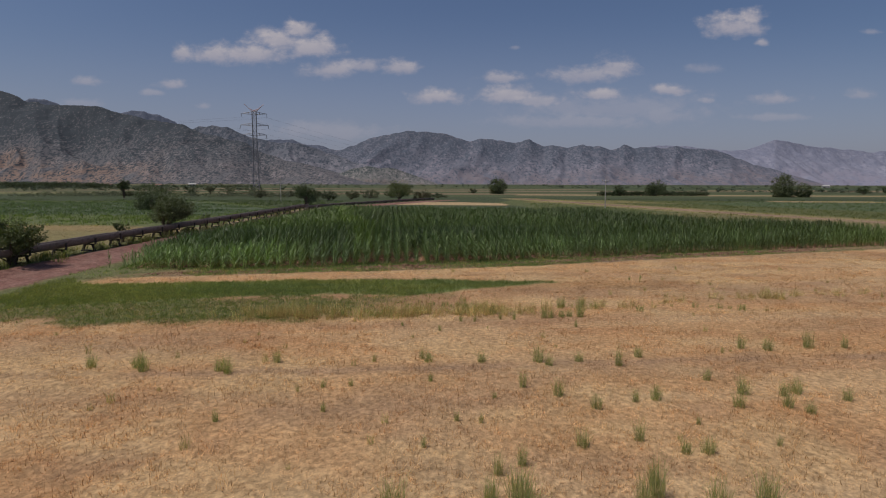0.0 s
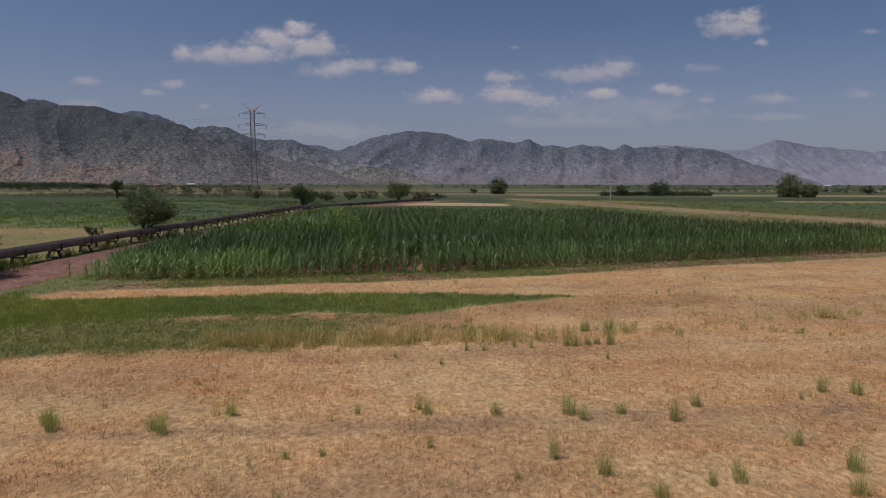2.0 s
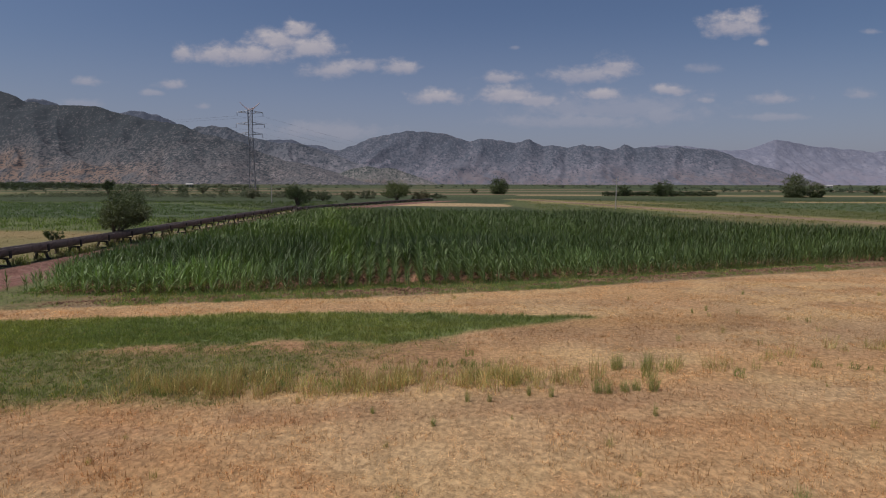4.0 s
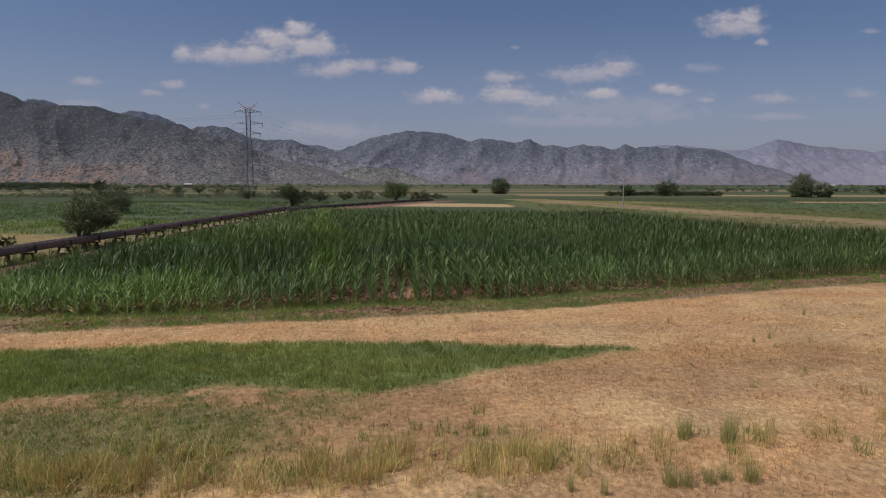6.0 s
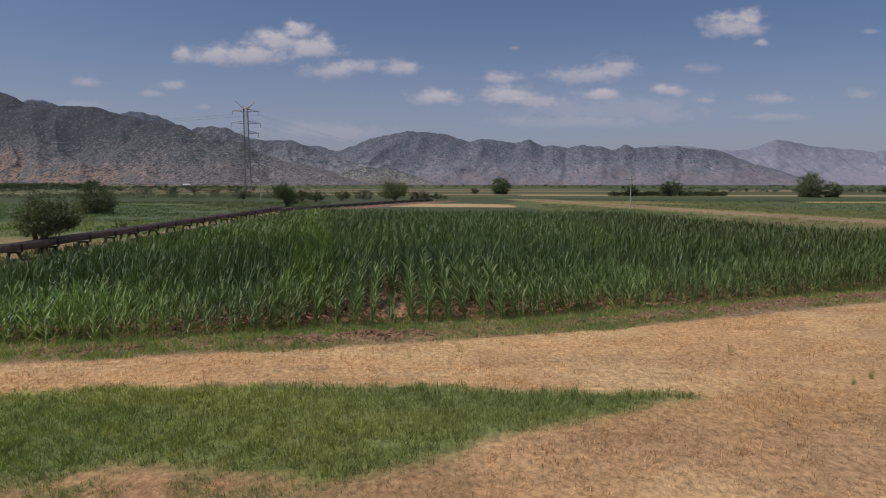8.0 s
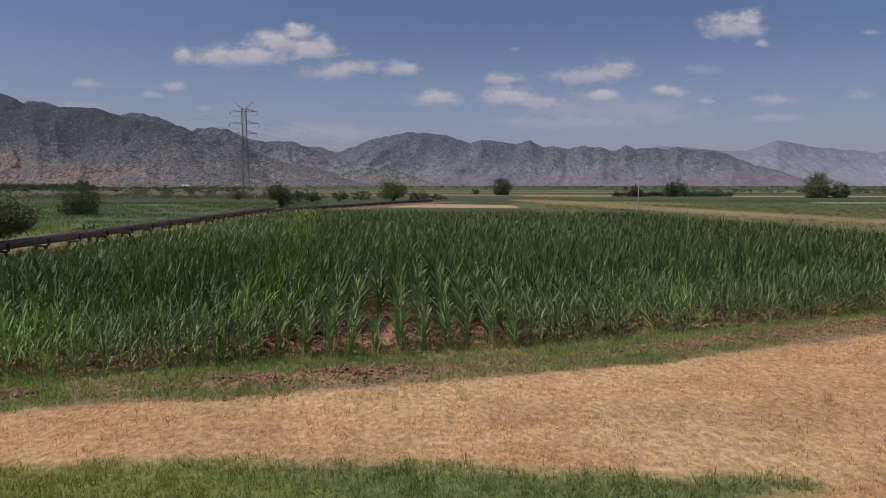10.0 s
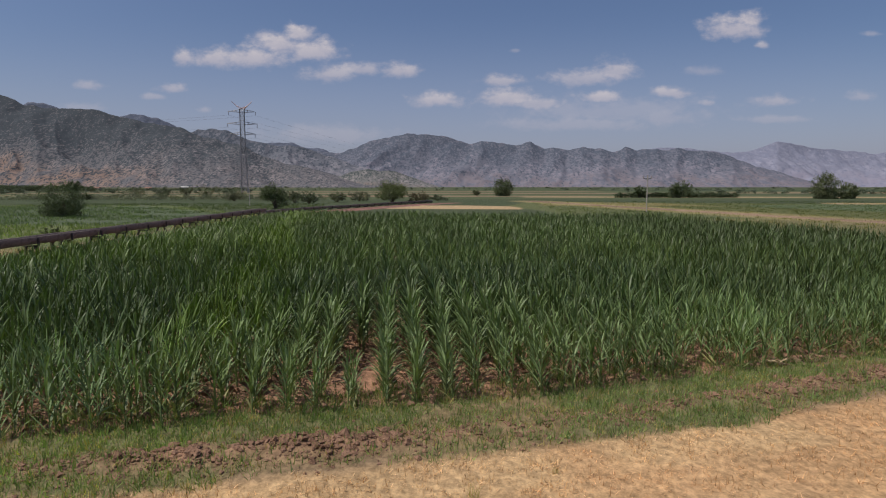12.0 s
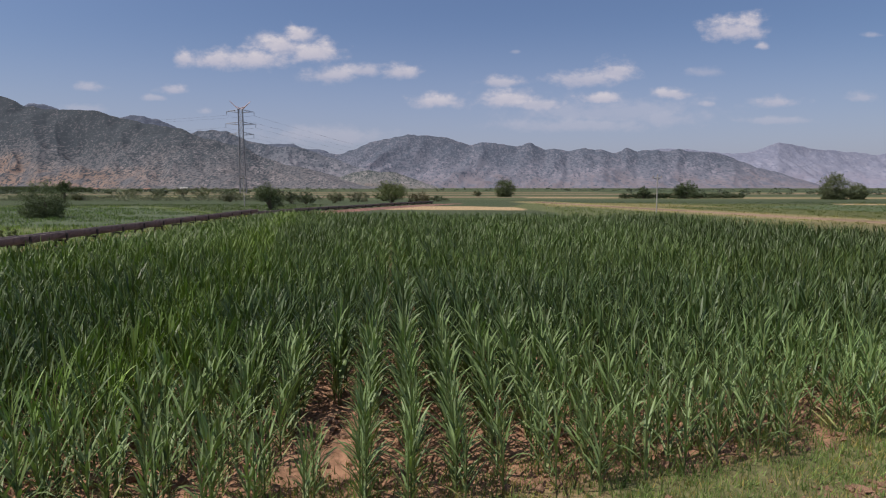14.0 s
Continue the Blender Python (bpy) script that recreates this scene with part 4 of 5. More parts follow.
x, y, g = spots(6000, -9, 14, 33.2, 41, lambda x, y: soft(inside(x, y, MAIZE) + 0.2, 0.3) * soft(5 - inside(x, y, MAIZE), 3), 12)
P2 = put_down(x, y, g, 1, 1, np.ones((len(x), 3)))
P2[:, 4] = P2[:, 5] = 0.02 + 0.09 * g.random(len(x)) ** 2.5
scatter_mesh("furrow_clods", clods, P2, CLOD, "reddish clods between the maize rows", "earth clod")

# crop rows of the other fields
crop_kinds = [tuft(480 + k, 9, 0.29, 0.5, 0.05, 0.8, [(1.0, 1.1, 0.9), (0.75, 0.85, 0.75), (1.3, 1.3, 0.9)]) for k in range(6)]
x, y, g = spots(16000, -150, -26, 64, 165, lambda x, y: soft(-26 - x, 2) * soft(y - 66 - 0.02 * x, 3) * np.clip(1.5 - y / 150, 0.3, 1) * soft(fbm(x * 0.05, y * 0.12, 3, 81) - 0.36, 0.2), 13)
scatter_mesh("low_crop_west", crop_kinds, put_down(x, y, g, 0.8, 1.8, ground_tint(x, y) * g.uniform(1.0, 1.6, (len(x), 1))), BLADE, "low green crop beyond the flume", "crop")
x, y, g = spots(12000, 16, 190, 80, 190, lambda x, y: soft(line_gap(x, y, TRACK) - 3, 1) * np.clip(1.4 - y / 190, 0.3, 1) * soft(inside(x, y, [(16, 82), (60, 75), (190, 75), (190, 190), (24, 190)]), 2), 14)
scatter_mesh("low_crop_east", crop_kinds, put_down(x, y, g, 0.6, 1.3, ground_tint(x, y) * g.uniform(0.9, 1.4, (len(x), 1))), BLADE, "low green crop beyond the track", "crop")
x, y, g = spots(8000, -29, -21, 15, 110, lambda x, y: np.maximum(np.exp(-((x + 23.9) / 0.5) ** 2), 0.6 * np.exp(-((x + 25.6) / 0.6) ** 2)) * soft(fbm(x * 0.4, y * 0.4, 3, 83) - 0.36, 0.2) * 0.9 * np.clip(1.25 - y / 60, 0.08, 1), 15)
scatter_mesh("flume_weeds", lush_kinds + weed_kinds, put_down(x, y, g, 0.5, 1.9, g.uniform(0.4, 0.8, (len(x), 1))), BLADE, "rough weeds growing under the flume", "weed")


x, y, g = spots(7000, -75, -26, 28, 68, lambda x, y: soft(-26.2 - x, 1) * 0.9, 16)
scatter_mesh("dry_pasture", straw_kinds, put_down(x, y, g, 1.2, 2.6, ground_tint(x, y) * g.uniform(0.8, 1.3, (len(x), 1))), STRAW, "dry pasture grass beyond the flume", "grass")
x, y, g = spots(9000, 20, 75, 50, 195, lambda x, y: np.exp(-((line_gap(x, y, TRACK) - 3.5) / 2.0) ** 2), 17)
scatter_mesh("track_grass", straw_kinds, put_down(x, y, g, 1.5, 3.5, ground_tint(x, y) * g.uniform(0.8, 1.4, (len(x), 1))), STRAW, "dry grass along both sides of the field track", "grass")


# ---- trees and shrubs ----
def tube(pts, radii, sides=6):
    """A tapering limb along a line, as points and faces."""
    out, faces = [], []
    for k, (p, rad) in enumerate(zip(pts, radii)):
        d = (Vector(pts[min(k + 1, len(pts) - 1)]) - Vector(pts[max(k - 1, 0)])).normalized()
        a = d.orthogonal().normalized()
        b = d.cross(a)
        out += [tuple(Vector(p) + (a * math.cos(2 * math.pi * j / sides) + b * math.sin(2 * math.pi * j / sides)) * rad) for j in range(sides)]
    for k in range(len(pts) - 1):
        faces += [(k * sides + j, k * sides + (j + 1) % sides, (k + 1) * sides + (j + 1) % sides, (k + 1) * sides + j) for j in range(sides)]
    return out, faces


def crown_arrays(seed, lobes, leaves, leaf, colour, lift=0.0, spread=1.0, twig=0.0):
    """Leaves set in ragged clusters over lobes (x, y, z, rx, rz), drawn out along twigs."""
    g = np.random.default_rng(seed)
    lobes = np.array(lobes)
    pick = g.choice(len(lobes), leaves, p=(lobes[:, 3] ** 2 * lobes[:, 4]) / (lobes[:, 3] ** 2 * lobes[:, 4]).sum())
    nc = max(12, leaves // 28)
    cpick = g.choice(len(lobes), nc)
    d = g.normal(size=(nc, 3))
    d /= np.linalg.norm(d, axis=1)[:, None]
    rad = g.uniform(0.4, 1.04, nc) ** 0.7
    L = lobes[cpick]
    cc = L[:, :3] + d * rad[:, None] * np.stack([L[:, 3], L[:, 3], L[:, 4]], -1)
    csize = L[:, 3] * g.uniform(0.18, 0.42, nc) * spread
    which = g.integers(0, nc, leaves)
    p = cc[which] + g.normal(size=(leaves, 3)) * csize[which][:, None] * np.array((0.75, 0.75, 0.55))
    way = cc * np.array((1, 1, 0.35)) + np.array((0, 0, 0.5)) * L[:, 3:4]
    way /= np.linalg.norm(way, axis=1)[:, None]
    p += way[which] * (g.uniform(-0.5, 1.0, leaves) * twig)[:, None] * g.uniform(0.4, 1.3, nc)[which][:, None]
    p[:, 2] = np.maximum(p[:, 2], lift + 0.03)
    a, b = g.normal(size=(leaves, 3)), g.normal(size=(leaves, 3))
    a /= np.linalg.norm(a, axis=1)[:, None]
    b -= a * (a * b).sum(1)[:, None]
    b /= np.linalg.norm(b, axis=1)[:, None]
    s = leaf * g.uniform(0.6, 1.3, leaves)[:, None]
    v = np.stack([p - a * s * 0.9, p + b * s * 0.4, p + a * s * 0.9, p - b * s * 0.4], 1).reshape(-1, 3)
    l = np.arange(leaves * 4)
    t = np.repeat(np.array(colour) * g.uniform(0.8, 1.2, (leaves, 1)) * g.uniform(0.7, 1.3, nc)[which][:, None], 4, axis=0)
    return v, l, np.full(leaves, 4), t


def tree(name, label, x, y, height, width, seed, leaves, leaf, colour, stems=1, bare=0.2, category="tree", squat=0.55, group="", dome=False, lean=0.0):
    """A tree or shrub: trunk with limbs, and a crown of leaf clusters over several lobes."""
    r = random.Random(seed)
    base, lobes = height * bare, []
    ch = height - base
    for k in range(r.randint(7, 10)):
        a = k * 2.4 + r.uniform(-0.4, 0.4)
        d = width * 0.5 * r.uniform(0.25, 0.66)
        rx = width * r.uniform(0.16, 0.24)
        rz = min(rx * r.uniform(0.8, 1.15), ch * 0.42)
        z = base + rz * 0.8 + (ch - 1.9 * rz) * r.uniform(0.0, 1.0) * (1 - 0.5 * d / (width * 0.5))
        lobes.append((d * math.cos(a), d * math.sin(a), z, rx, rz))
    lobes.append((0, 0, base + ch * squat, width * 0.27, ch * 0.45))
    if dome:                                                          # one smooth round crown with low bulges
        lobes = [(0.75 * a, 0.75 * b, base + rz * 0.5, rx, rz) for a, b, c, rx, rz in lobes[:6]] + [(0, 0, base + ch * 0.38, width * 0.42, ch * 0.55)] * 7
    lobes = [(a + lean * c / height, b, c, rx, rz) for a, b, c, rx, rz in lobes]
    thing = tagged(new(name), label, category, group)
    pts, faces = [], []
    rad = max(0.05, height * 0.028)
    for k, lobe in enumerate(lobes):
        if k % 2 and stems == 1 and k < len(lobes) - 1 and len(lobes) > 8:
            continue
        foot = Vector((0, 0, -0.08)) if stems == 1 else Vector((r.uniform(-0.2, 0.2), r.uniform(-0.2, 0.2), -0.08)) * min(1.5, width / 3)
        foot.z = -0.08
        fork = Vector((r.uniform(-0.05, 0.05) * height, r.uniform(-0.05, 0.05) * height, base * (0.9 if stems == 1 else 0.5)))
        tip = Vector(lobe[:3])
        mid = fork.lerp(tip, 0.5) + Vector((r.uniform(-0.06, 0.06), r.uniform(-0.06, 0.06), 0.04)) * height
        p, f = tube([foot, fork, mid, tip], [rad, rad * 0.8, rad * 0.45, rad * 0.15])
        faces += [tuple(i + len(pts) for i in q) for q in f]
        pts += p
    part("trunk", mesh_from("trunk", np.array([tuple(p) for p in pts]), np.array(faces).ravel(), np.full(len(faces), 4), BARK, None, True), thing)
    v, l, s, t = crown_arrays(seed, lobes, leaves, leaf, colour, 0.05, 0.5 if dome else 0.62, 0.0 if dome else width * 0.11)
    part("crown", mesh_from("crown", v, l, s, FOLIAGE, t), thing)
    thing.matrix_world = pose(x, y, float(ground_height(np.array([float(x)]), np.array([float(y)]))[0]), 0, 0, 0 if lean else r.uniform(0, 360))
    return thing


G_OLIVE, G_DARK, G_WARM = (0.115, 0.13, 0.064), (0.088, 0.11, 0.052), (0.118, 0.138, 0.052)
tree("roadside_shrub", "dense dark green shrub at the dirt road's edge", -24.4, 32.2, 3.0, 3.4, 21, 11000, 0.075, G_WARM, 4, 0.10, "shrub")
tree("olive_tree", "broad grey-green olive tree behind the concrete flume", -25.3, 52.3, 4.0, 4.6, 22, 11000, 0.085, G_OLIVE, 4, 0.26, lean=1.1)
tree("sapling", "small leafy sapling beside the concrete flume", -25.5, 45.5, 2.0, 1.5, 23, 700, 0.08, G_WARM, 3, 0.3)
tree("sapling", "small leafy sapling beside the concrete flume", -25.6, 62.0, 1.5, 1.4, 24, 600, 0.08, G_WARM, 3, 0.3)
tree("round_bush", "large rounded dark bush standing in a green field", -53.2, 105.0, 5.2, 7.0, 25, 13000, 0.11, G_DARK, 5, 0.04, "bush", dome=True)
tree("field_tree", "small dark tree with a clear trunk in a field", -98.0, 177.0, 5.9, 4.2, 26, 4000, 0.16, G_DARK, 1, 0.35)
tree("bush", "dense green bush beside the bend of the road", -31.5, 132.5, 5.0, 5.8, 27, 6000, 0.14, G_DARK, 4, 0.05, "bush")
tree("bush", "tall green bush beside the far end of the flume", -13.0, 172.0, 5.6, 9.5, 28, 8000, 0.16, G_WARM, 4, 0.04, "bush")
tree("bush", "low reddish-green bush beside the far end of the flume", -6.2, 174.0, 3.0, 6.0, 29, 3000, 0.16, (0.10, 0.085, 0.045), 4, 0.04, "bush")
tree("field_tree", "round dark green tree alone on the plain", 26.0, 277.0, 8.2, 10.6, 30, 9000, 0.26, G_DARK, 2, 0.05, dome=True)
tree("field_tree", "dark green tree in a hedge on the plain", 87.5, 238.0, 6.2, 10.0, 31, 6500, 0.25, G_DARK, 2, 0.05)
tree("field_tree", "small dark green tree at the end of a hedge", 73.0, 240.0, 4.6, 6.0, 32, 1500, 0.3, G_DARK, 2, 0.05)
tree("field_tree", "spreading olive-green tree with a domed crown on the plain", 132.0, 224.0, 9.4, 10.6, 33, 14000, 0.24, G_OLIVE, 3, 0.04, dome=True)
tree("field_tree", "low olive-green tree beside a domed tree", 139.3, 223.0, 5.9, 7.0, 34, 6000, 0.24, G_OLIVE, 3, 0.05, dome=True)
tree("bush", "dark green bush far out on the plain", 209.0, 287.0, 4.2, 7.5, 35, 900, 0.34, G_DARK, 3, 0.05, "bush")
tree("bush", "dark green bush far out on the plain", 223.0, 290.0, 4.8, 8.0, 36, 900, 0.34, G_DARK, 3, 0.05, "bush")
shrub_places = [(-33, 166, 4.4, 6.5), (-28, 177, 3.6, 6), (-24, 189, 3.4, 7), (-38, 172, 3.2, 5), (-46, 188, 3.8, 6), (-55, 205, 3.5, 6), (-78, 236, 4.6, 8), (-91, 244, 5.6, 7), (-104, 258, 5.0, 7), (-103, 236, 3.8, 6), (-70, 222, 3.0, 6),
                (-120, 250, 4.2, 7), (-18, 200, 2.6, 6), (15, 289, 3.0, 5), (-60, 190, 2.6, 5), (-2, 196, 2.2, 5), (-112, 205, 3.2, 5)]
for k, (x, y, h, w) in enumerate(shrub_places):
    tree("shrub", "rounded green shrub on the far side of the fields", x, y, h * (0.65 + 0.09 * (k % 5)), w * (0.9 + 0.12 * (k % 4)), 60 + k, 1500, 0.2, ((0.085, 0.10, 0.055), (0.11, 0.115, 0.06), (0.12, 0.12, 0.075))[k % 3], 3, 0.04, "shrub", group="shrubs beyond the fields")

# hedge, far groves and tree lines
def clump(seed, leaves, leaf, colour):
    lobes = [(random.Random(seed + k).uniform(-0.5, 0.5), random.Random(seed + k + 40).uniform(-0.5, 0.5), 0.42 + 0.08 * k, 0.5, 0.38) for k in range(3)]
    return crown_arrays(seed, lobes, leaves, leaf, colour, 0.0)


hedge_kinds = [clump(500 + k, 120, 0.11, (0.065, 0.085, 0.04)) for k in range(6)]
g = np.random.default_rng(91)
n = 120
hx = np.linspace(66, 113, n) + g.normal(0, 0.4, n)
hs = g.uniform(1.7, 2.7, n)
scatter_mesh("hedge", hedge_kinds, np.column_stack([hx, 242 + 0.1 * (hx - 66) + g.normal(0, 0.6, n), np.full(n, -0.1), g.uniform(0, 6.3, n), hs * 1.1, hs, np.repeat(g.uniform(0.8, 1.1, (n, 1)), 3, 1)]), FOLIAGE, "low dark green hedge across the plain", "hedge")
n = 520
ox, oy = g.uniform(-190, -36, n), g.choice([196.0, 206.0, 217.0, 229.0], n) + g.normal(0, 0.8, n)
keep = ox > -190 + 0.2 * oy
ox, oy = ox[keep], oy[keep]
hs = g.uniform(0.8, 2.0, len(ox))
scatter_mesh("orchard_rows", [clump(520 + k, 90, 0.10, (0.15, 0.16, 0.105)) for k in range(5)], np.column_stack([ox, oy, np.full(len(ox), -0.1), g.uniform(0, 6.3, len(ox)), hs * 1.3, hs, np.repeat(g.uniform(0.75, 1.2, (len(ox), 1)), 3, 1)]), FOLIAGE, "rows of low grey-green orchard bushes", "orchard")
n = 1500
fy = 330 * (1500 / 330) ** (g.random(n) ** 1.3)
fx = fy * g.uniform(-1.0, 1.0, n)
lines = fbm(fx * 0.004, fy * 0.02, 3, 93)
keep = (lines > 0.56) | ((fy > 1150) & (g.random(n) < 0.6)) | ((fx / fy < -0.5) & (fy > 420) & (fy < 560))
fx, fy = fx[keep], fy[keep]
hs = g.uniform(1.2, 3.6, len(fx)) * np.where(fy > 900, 1.5, 1.0)
# leaf colour carries a little painted blue haze for the distance
scatter_mesh("far_tree_lines", [clump(540 + k, 60, 0.17, (0.085, 0.102, 0.068)) for k in range(8)], np.column_stack([fx, fy, np.full(len(fx), -0.2), g.uniform(0, 6.3, len(fx)), hs * 1.5, hs, np.repeat(g.uniform(0.75, 1.2, (len(fx), 1)), 3, 1)]), FOLIAGE, "scattered dark trees along far field boundaries", "trees")


rows_far = []
for x0, x1, y0, n, lo, hi in ((-470, -292, 520, 260, 3.4, 5.6), (-640, -395, 690, 260, 4.0, 7.0), (-330, -210, 640, 70, 2.0, 4.0)):
    hx, hs = np.linspace(x0, x1, n) + g.normal(0, 0.9, n), g.uniform(lo, hi, n)
    rows_far.append(np.column_stack([hx, y0 + 0.05 * hx + g.normal(0, 2.0, n), np.full(n, -0.2), g.uniform(0, 6.3, n), hs * 1.1, hs, np.repeat(g.uniform(0.8, 1.15, (n, 1)), 3, 1)]))
scatter_mesh("far_hedgerow", hedge_kinds, np.concatenate(rows_far), FOLIAGE, "dark green hedgerows far across the plain", "hedge")


# ---- the raised concrete flume ----
def along(line, step):
    """Evenly spaced stations (x, y, heading) on a line."""
    out, left = [], 0.0
    for (x0, y0), (x1, y1) in zip(line, line[1:]):
        d = math.hypot(x1 - x0, y1 - y0)
        k = left
        while k < d:
            out.append((x0 + (x1 - x0) * k / d, y0 + (y1 - y0) * k / d, math.atan2(y1 - y0, x1 - x0)))
            k += step
        left = k - d
    return out


def trough_mesh(length, half=0.44, depth=0.48, thick=0.06):
    """A half-round concrete channel, its axis along y, rim at z = 0."""
    bm = bmesh.new()
    ring = [(half * math.cos(a), -depth * math.sin(a)) for a in np.linspace(0, math.pi, 15)]
    inner = [((half - thick) * math.cos(a), -(depth - thick) * math.sin(a)) for a in np.linspace(math.pi, 0, 15)]
    loop = ring + inner
    ends = [[bm.verts.new((x, yy, z)) for x, z in loop] for yy in (0.012, length - 0.012)]
    m = len(loop)
    for k in range(m):
        bm.faces.new((ends[0][k], ends[0][(k + 1) % m], ends[1][(k + 1) % m], ends[1][k]))
    for e, flip in ((ends[0], False), (ends[1], True)):
        for k in range(14):
            q = (e[k], e[k + 1], e[m - 2 - k], e[m - 1 - k])
            bm.faces.new(q[::-1] if not flip else q)
    bmesh.ops.recalc_face_normals(bm, faces=bm.faces)
    return from_bm("trough", bm, CONCRETE, False)


def saddle_mesh():
    """A support: foot plate, two splayed legs, a seat and two ears that clasp the rim."""
    bm = bmesh.new()

    def block(x, y, z, sx, sy, sz, lean=0.0):
        made = bmesh.ops.create_cube(bm, size=1.0)["verts"]
        for v in made:
            v.co = Vector((v.co.x * sx + x + lean * (v.co.z - 0.5), v.co.y * sy + y, v.co.z * sz + z))
    block(0, 0, 0.03, 0.95, 0.30, 0.12)
    block(-0.26, 0, 0.26, 0.12, 0.16, 0.38, 0.14)
    block(0.26, 0, 0.26, 0.12, 0.16, 0.38, -0.14)
    block(0, 0, 0.48, 0.78, 0.18, 0.10)
    block(-0.48, 0, 0.72, 0.07, 0.16, 0.46)
    block(0.48, 0, 0.72, 0.07, 0.16, 0.46)
    bmesh.ops.bevel(bm, geom=bm.edges[:], offset=0.015, segments=1, affect="EDGES")
    return from_bm("saddle", bm, SHADED_CONCRETE)


flume = tagged(new("irrigation_flume"), "raised weathered concrete irrigation flume on short supports", "irrigation flume")
SPAN, RIM = 3.18, 1.0
trough, saddle = trough_mesh(SPAN), saddle_mesh()
sr = random.Random(4)
stations = along(FLUME, SPAN)
for k, (x, y, a) in enumerate(stations):
    z = float(ground_height(np.array([x]), np.array([y]))[0])
    turn_z = math.degrees(a) - 90
    low = 0.38 if y > 103 else 0.0                                    # the far reach lies half sunk in the ground
    o = part("support", saddle, flume)
    o.matrix_basis = pose(x, y, z - 0.02 - low + sr.uniform(-0.03, 0.02), sr.uniform(-4, 4), sr.uniform(-3, 3), turn_z)
    if k + 1 < len(stations):
        o = part("trough", trough, flume)
        o.matrix_basis = pose(x, y, z + RIM - low + sr.uniform(-0.015, 0.015), sr.uniform(-0.3, 0.3), sr.uniform(-1.5, 1.5), turn_z)


# ---- pylon, cables and poles ----
def bar(bm, a, b, w):
    a, b = Vector(a), Vector(b)
    d = (b - a).normalized()
    s = d.orthogonal().normalized() * w / 2
    t = d.cross(s.normalized()) * w / 2
    ends = [[bm.verts.new(p + s * i + t * j) for i, j in ((1, 1), (-1, 1), (-1, -1), (1, -1))] for p in (a, b)]
    for k in range(4):
        bm.faces.new((ends[0][k], ends[0][(k + 1) % 4], ends[1][(k + 1) % 4], ends[1][k]))


def half_width(z):
    return 2.0 + (1.35 - 2.0) * min(z, 34.0) / 34.0 if z < 34 else 1.35


pylon = tagged(new("transmission_pylon"), "tall lattice steel transmission pylon with red and white horns", "pylon")
bm = bmesh.new()
levels = [0, 4.5, 9, 13.2, 17.2, 21, 24.6, 28, 31.1, 34, 37, 40, 43.4, 46, 48.6, 51, 53]
for z0, z1 in zip(levels, levels[1:]):
    a, b = half_width(z0), half_width(z1)
    c0 = [(a, a, z0), (-a, a, z0), (-a, -a, z0), (a, -a, z0)]
    c1 = [(b, b, z1), (-b, b, z1), (-b, -b, z1), (b, -b, z1)]
    for k in range(4):
        j = (k + 1) % 4
        bar(bm, c0[k], c1[k], 0.22)
        bar(bm, c0[k], c1[j], 0.13)
        bar(bm, c0[j], c1[k], 0.13)
        bar(bm, c1[k], c1[j], 0.13)
part("tower", from_bm("tower", bm, STEEL), pylon)
ARMS = [(37.0, 7.6), (43.4, 9.0), (51.0, 8.2)]
for z, reach in ARMS:
    for s in (1, -1):
        bm = bmesh.new()
        for yy in (1.35, -1.35):
            bar(bm, (s * 1.35, yy, z), (s * reach, 0, z + 0.5), 0.16)
            bar(bm, (s * 1.35, yy, z + 1.7), (s * reach, 0, z + 0.5), 0.14)
            for f in (0.3, 0.6):
                bar(bm, (s * (1.35 + (reach - 1.35) * f), yy * (1 - f), z + 0.5 * f), (s * (1.35 + (reach - 1.35) * f), yy * (1 - f), z + 1.7 - 1.2 * f), 0.13)
        arm = part("cross_arm", from_bm("cross_arm", bm, STEEL), pylon)
        bm = bmesh.new()
        bmesh.ops.create_cone(bm, segments=8, radius1=0.16, radius2=0.16, depth=2.4, cap_ends=True)
        bmesh.ops.translate(bm, verts=bm.verts, vec=(s * reach, 0, z - 0.7))
        part("insulator", from_bm("insulator", bm, STEEL), arm, "hanging insulator string")
for s in (1, -1):
    bm = bmesh.new()
    for yy in (1.2, -1.2):
        bar(bm, (s * 1.2, yy, 53.0), (s * 6.2, 0, 57.8), 0.28)
        bar(bm, (-s * 1.2, yy, 53.0), (s * 3.2, 0, 55.0), 0.22)
    bar(bm, (s * 1.2, 0, 53.0), (s * 3.4, 0, 55.2), 0.2)
    part("horn", from_bm("horn", bm, RED), pylon, "red and white painted horn")
PYLON = (-128.0, 396.0)
pylon.matrix_world = pose(PYLON[0], PYLON[1], -0.1, 0, 0, 12)


def cable(points, radius, label):
    cu = bpy.data.curves.new("power_cable", "CURVE")
    cu.dimensions, cu.bevel_depth, cu.bevel_resolution = "3D", radius, 1
    sp = cu.splines.new("POLY")
    sp.points.add(len(points) - 1)
    for q, p in zip(sp.points, points):
        q.co = (*p, 1)
    cu.materials.append(CABLE)
    tagged(new("power_cable", cu), label, "power cable", "cables on the pylon")


turn12 = pose(PYLON[0], PYLON[1], -0.1, 0, 0, 12)
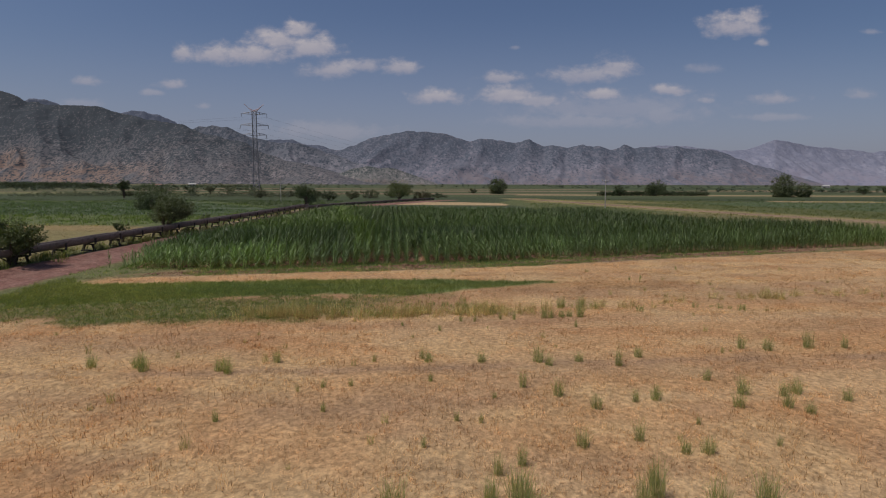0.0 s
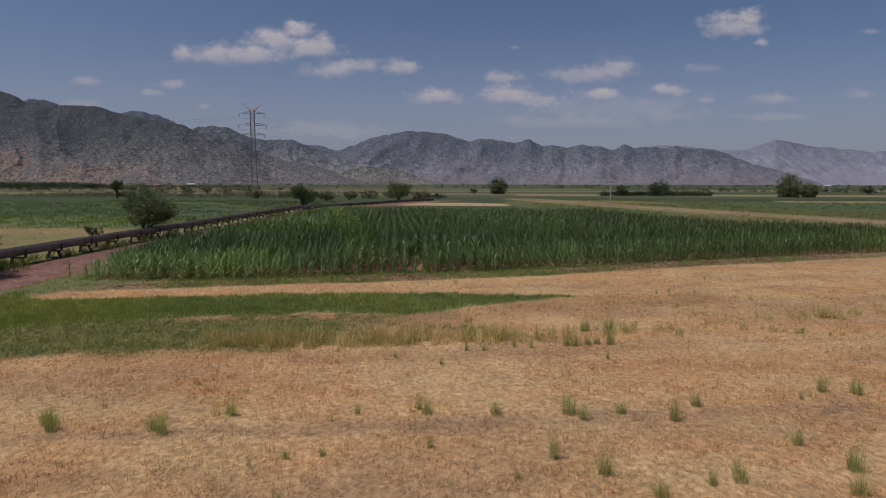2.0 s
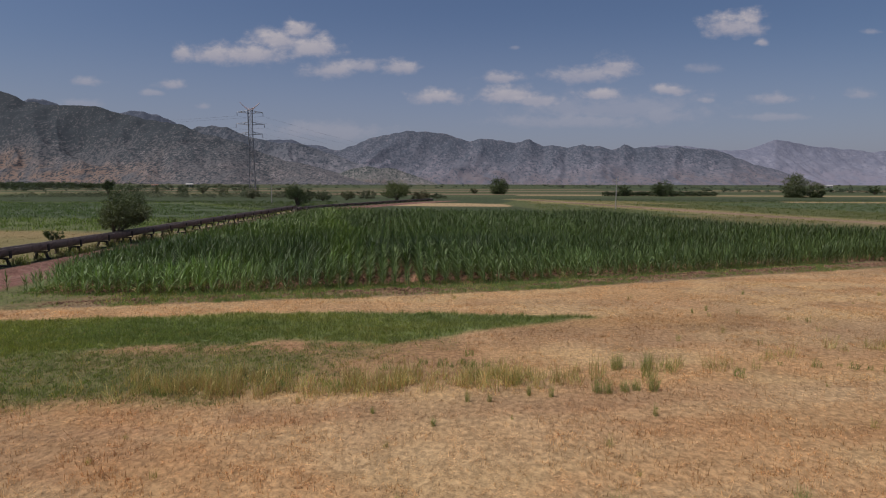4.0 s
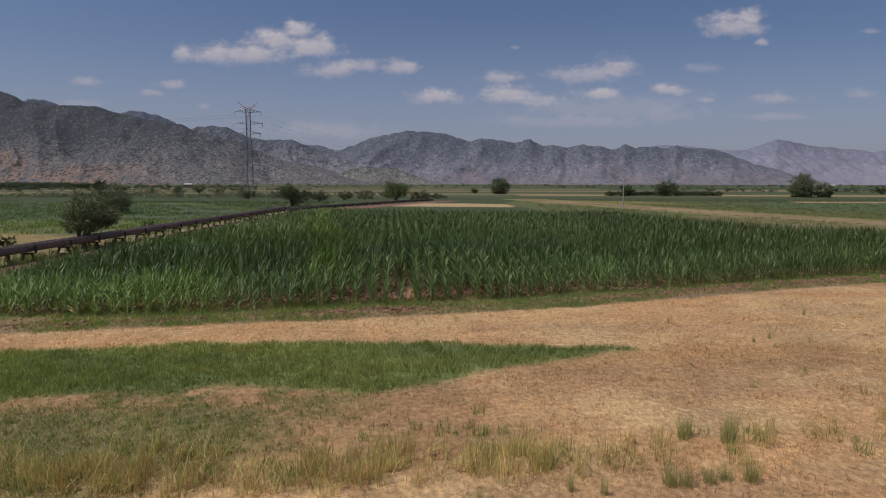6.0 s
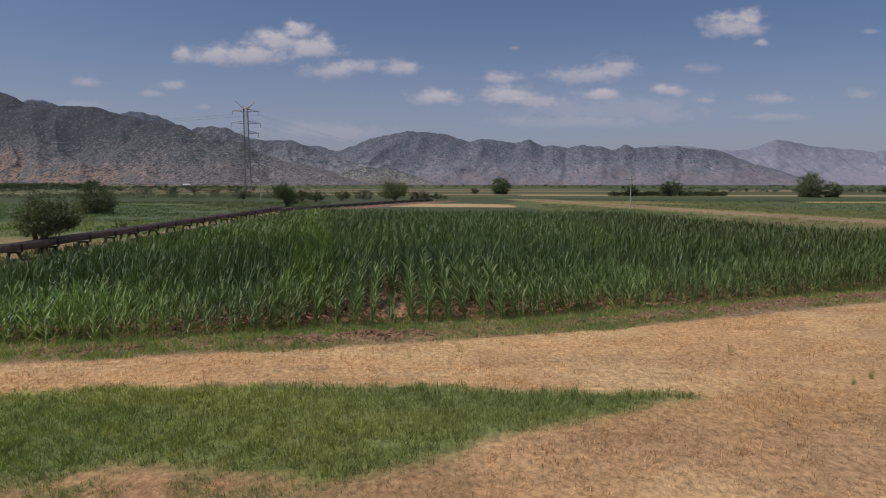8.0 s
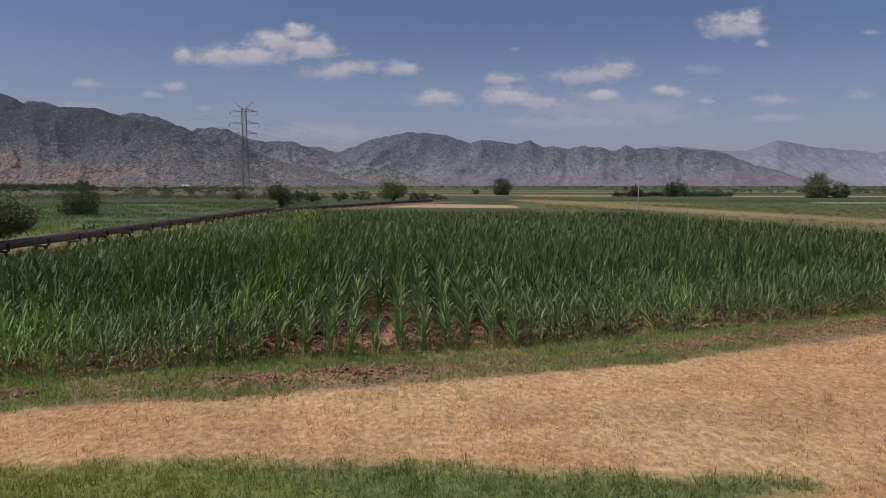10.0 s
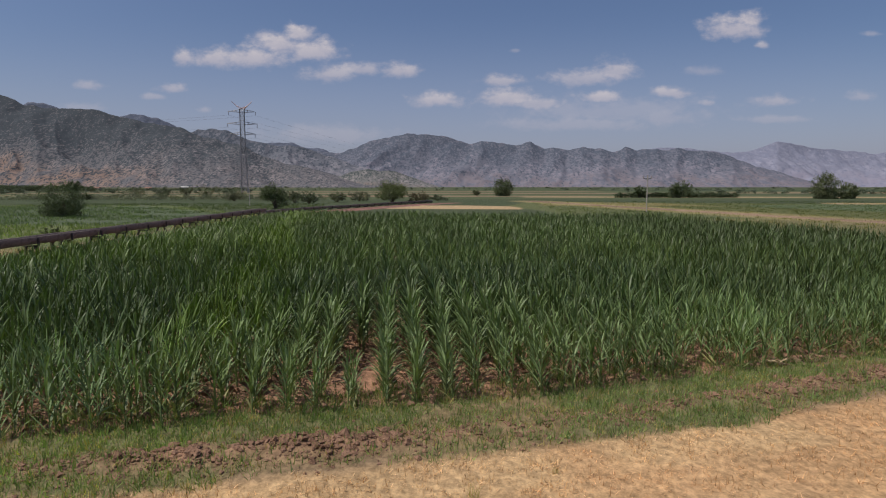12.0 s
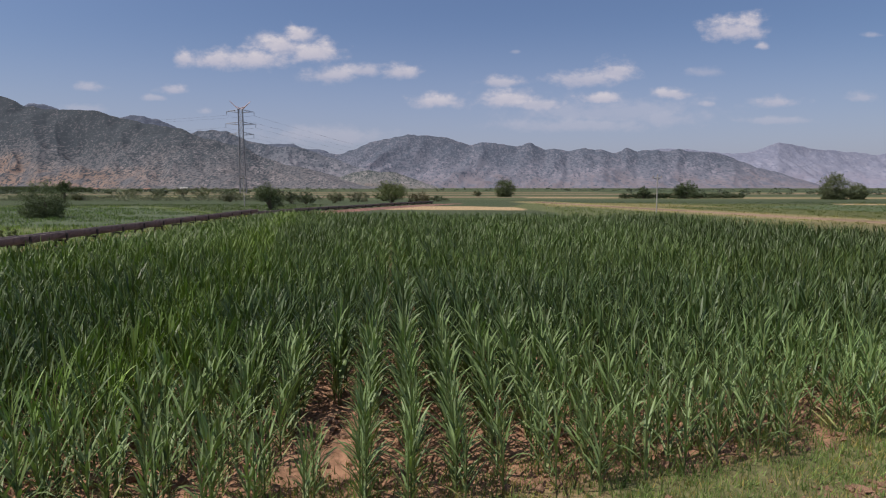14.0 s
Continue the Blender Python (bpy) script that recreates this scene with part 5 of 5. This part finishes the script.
for z, reach in ARMS:
    for s in (1, -1):
        a = turn12 @ Vector((s * reach, 0, z - 1.9))
        for way_x, way_y, drop, radius in ((-330.0, 40.0, -3.0, 0.035), (150.0, 700.0, 4.0, 0.03)):
            pts = []
            for k in range(25):
                f = k / 24
                pts.append((a.x + way_x * f, a.y + way_y * f, a.z - 4 * 6.0 * f * (1 - f) - drop * f))
            cable(pts, radius, "thin steel cable strung from the lattice pylon")


def utility_pole(x, y, height, spin):
    pole = tagged(new("utility_pole"), "slim pale utility pole with a short crossarm and insulators", "utility pole", "poles across the fields")
    p, f = tube([(0, 0, -0.3), (0, 0, height * 0.5), (0, 0, height)], [0.095, 0.08, 0.06], 8)
    part("pole", mesh_from("pole", np.array(p), np.array(f).ravel(), np.full(len(f), 4), WOOD, None, True), pole)
    bm = bmesh.new()
    bar(bm, (-0.7, 0.1, height - 0.25), (0.7, 0.1, height - 0.25), 0.12)
    bar(bm, (-0.45, 0.1, height - 0.25), (0, 0.1, height - 0.7), 0.05)
    bar(bm, (0.45, 0.1, height - 0.25), (0, 0.1, height - 0.7), 0.05)
    arm = part("crossarm", from_bm("crossarm", bm, STEEL), pole)
    for k in (-0.6, 0.0, 0.6):
        bm = bmesh.new()
        bmesh.ops.create_cone(bm, segments=8, radius1=0.09, radius2=0.05, depth=0.28, cap_ends=True)
        bmesh.ops.translate(bm, verts=bm.verts, vec=(k, 0.1, height - 0.06 + (0.2 if k == 0 else 0)))
        part("insulator", from_bm("insulator", bm, CONCRETE), arm)
    pole.matrix_world = pose(x, y, 0, 0.6, -0.5, spin)


utility_pole(-42.5, 151.0, 6.3, 20)
utility_pole(33.5, 119.0, 5.8, -15)


def house(x, y, w, d, h, spin, red):
    thing = tagged(new("farmhouse"), "small whitewashed farmhouse far across the plain", "house", "farmhouses on the plain")
    bm = bmesh.new()
    bmesh.ops.create_cube(bm, size=1.0)
    for v in bm.verts:
        v.co = Vector((v.co.x * w, v.co.y * d, (v.co.z + 0.5) * h))
    part("wall", from_bm("wall", bm, PLASTER), thing)
    bm = bmesh.new()
    o = 0.5
    lo = [bm.verts.new(p) for p in ((-w / 2 - o, -d / 2 - o, h), (w / 2 + o, -d / 2 - o, h), (w / 2 + o, d / 2 + o, h), (-w / 2 - o, d / 2 + o, h))]
    hi = [bm.verts.new(p) for p in ((-w / 2 - o, 0, h + d * 0.28), (w / 2 + o, 0, h + d * 0.28))]
    for q in ((lo[0], lo[1], hi[1], hi[0]), (lo[2], lo[3], hi[0], hi[1]), (lo[1], lo[2], hi[1]), (lo[3], lo[0], hi[0]), tuple(lo[::-1])):
        bm.faces.new(q)
    part("roof", from_bm("roof", bm, TILES if red else PLASTER), thing)
    for k in (-0.25, 0.25):
        bm = bmesh.new()
        bmesh.ops.create_cube(bm, size=1.0)
        for v in bm.verts:
            v.co = Vector((v.co.x * 1.2 + k * w, v.co.y * 0.12 - d / 2, v.co.z * 1.3 + h * 0.55))
        part("window", from_bm("window", bm, BARK), thing)
    thing.matrix_world = pose(x, y, -0.1, 0, 0, spin)


house(-320.0, 650.0, 6, 5, 2.2, 10, True)
house(-400.0, 690.0, 7, 5, 2.2, -5, True)
house(-330.0, 760.0, 8, 6, 3.0, 15, False)
house(596.0, 900.0, 9, 6, 2.6, -8, False)


def dry_stalk(x, y, length, spin):
    """A broken dry maize stalk that lies on the verge, with a few withered leaves."""
    thing = tagged(new("dry_stalk"), "broken pale dry maize stalk lying on the grassy verge", "dry stalk", "dry stalks on the verge")
    q, f = tube([(0, 0, 0.05), (length * 0.5, 0.03, 0.09), (length, 0, 0.06)], [0.018, 0.016, 0.008], 6)
    v, l, s, t = join([(q, f, (0.62, 0.52, 0.33))])
    part("stalk", mesh_from("stalk", v, l, s, STRAW, t, True), thing)
    r = random.Random(int(length * 100))
    for k in range(5):
        pts, faces = ribbon((length * (0.15 + 0.17 * k), 0.02, 0.08), r.uniform(-1.2, 1.2), length * 0.45, 0.05, 0.5, 1.1, 4, True, r.uniform(-1, 1))
        v, l, s, t = join([(pts, faces, (0.58, 0.47, 0.28))])
        part("withered_leaf", mesh_from("withered_leaf", v, l, s, STRAW, t, True), thing)
    thing.matrix_world = pose(x, y, float(ground_height(np.array([x]), np.array([y]))[0]), 0, 0, spin)


dry_stalk(7.6, 37.6, 0.55, -15)
dry_stalk(4.0, 36.5, 0.35, 70)
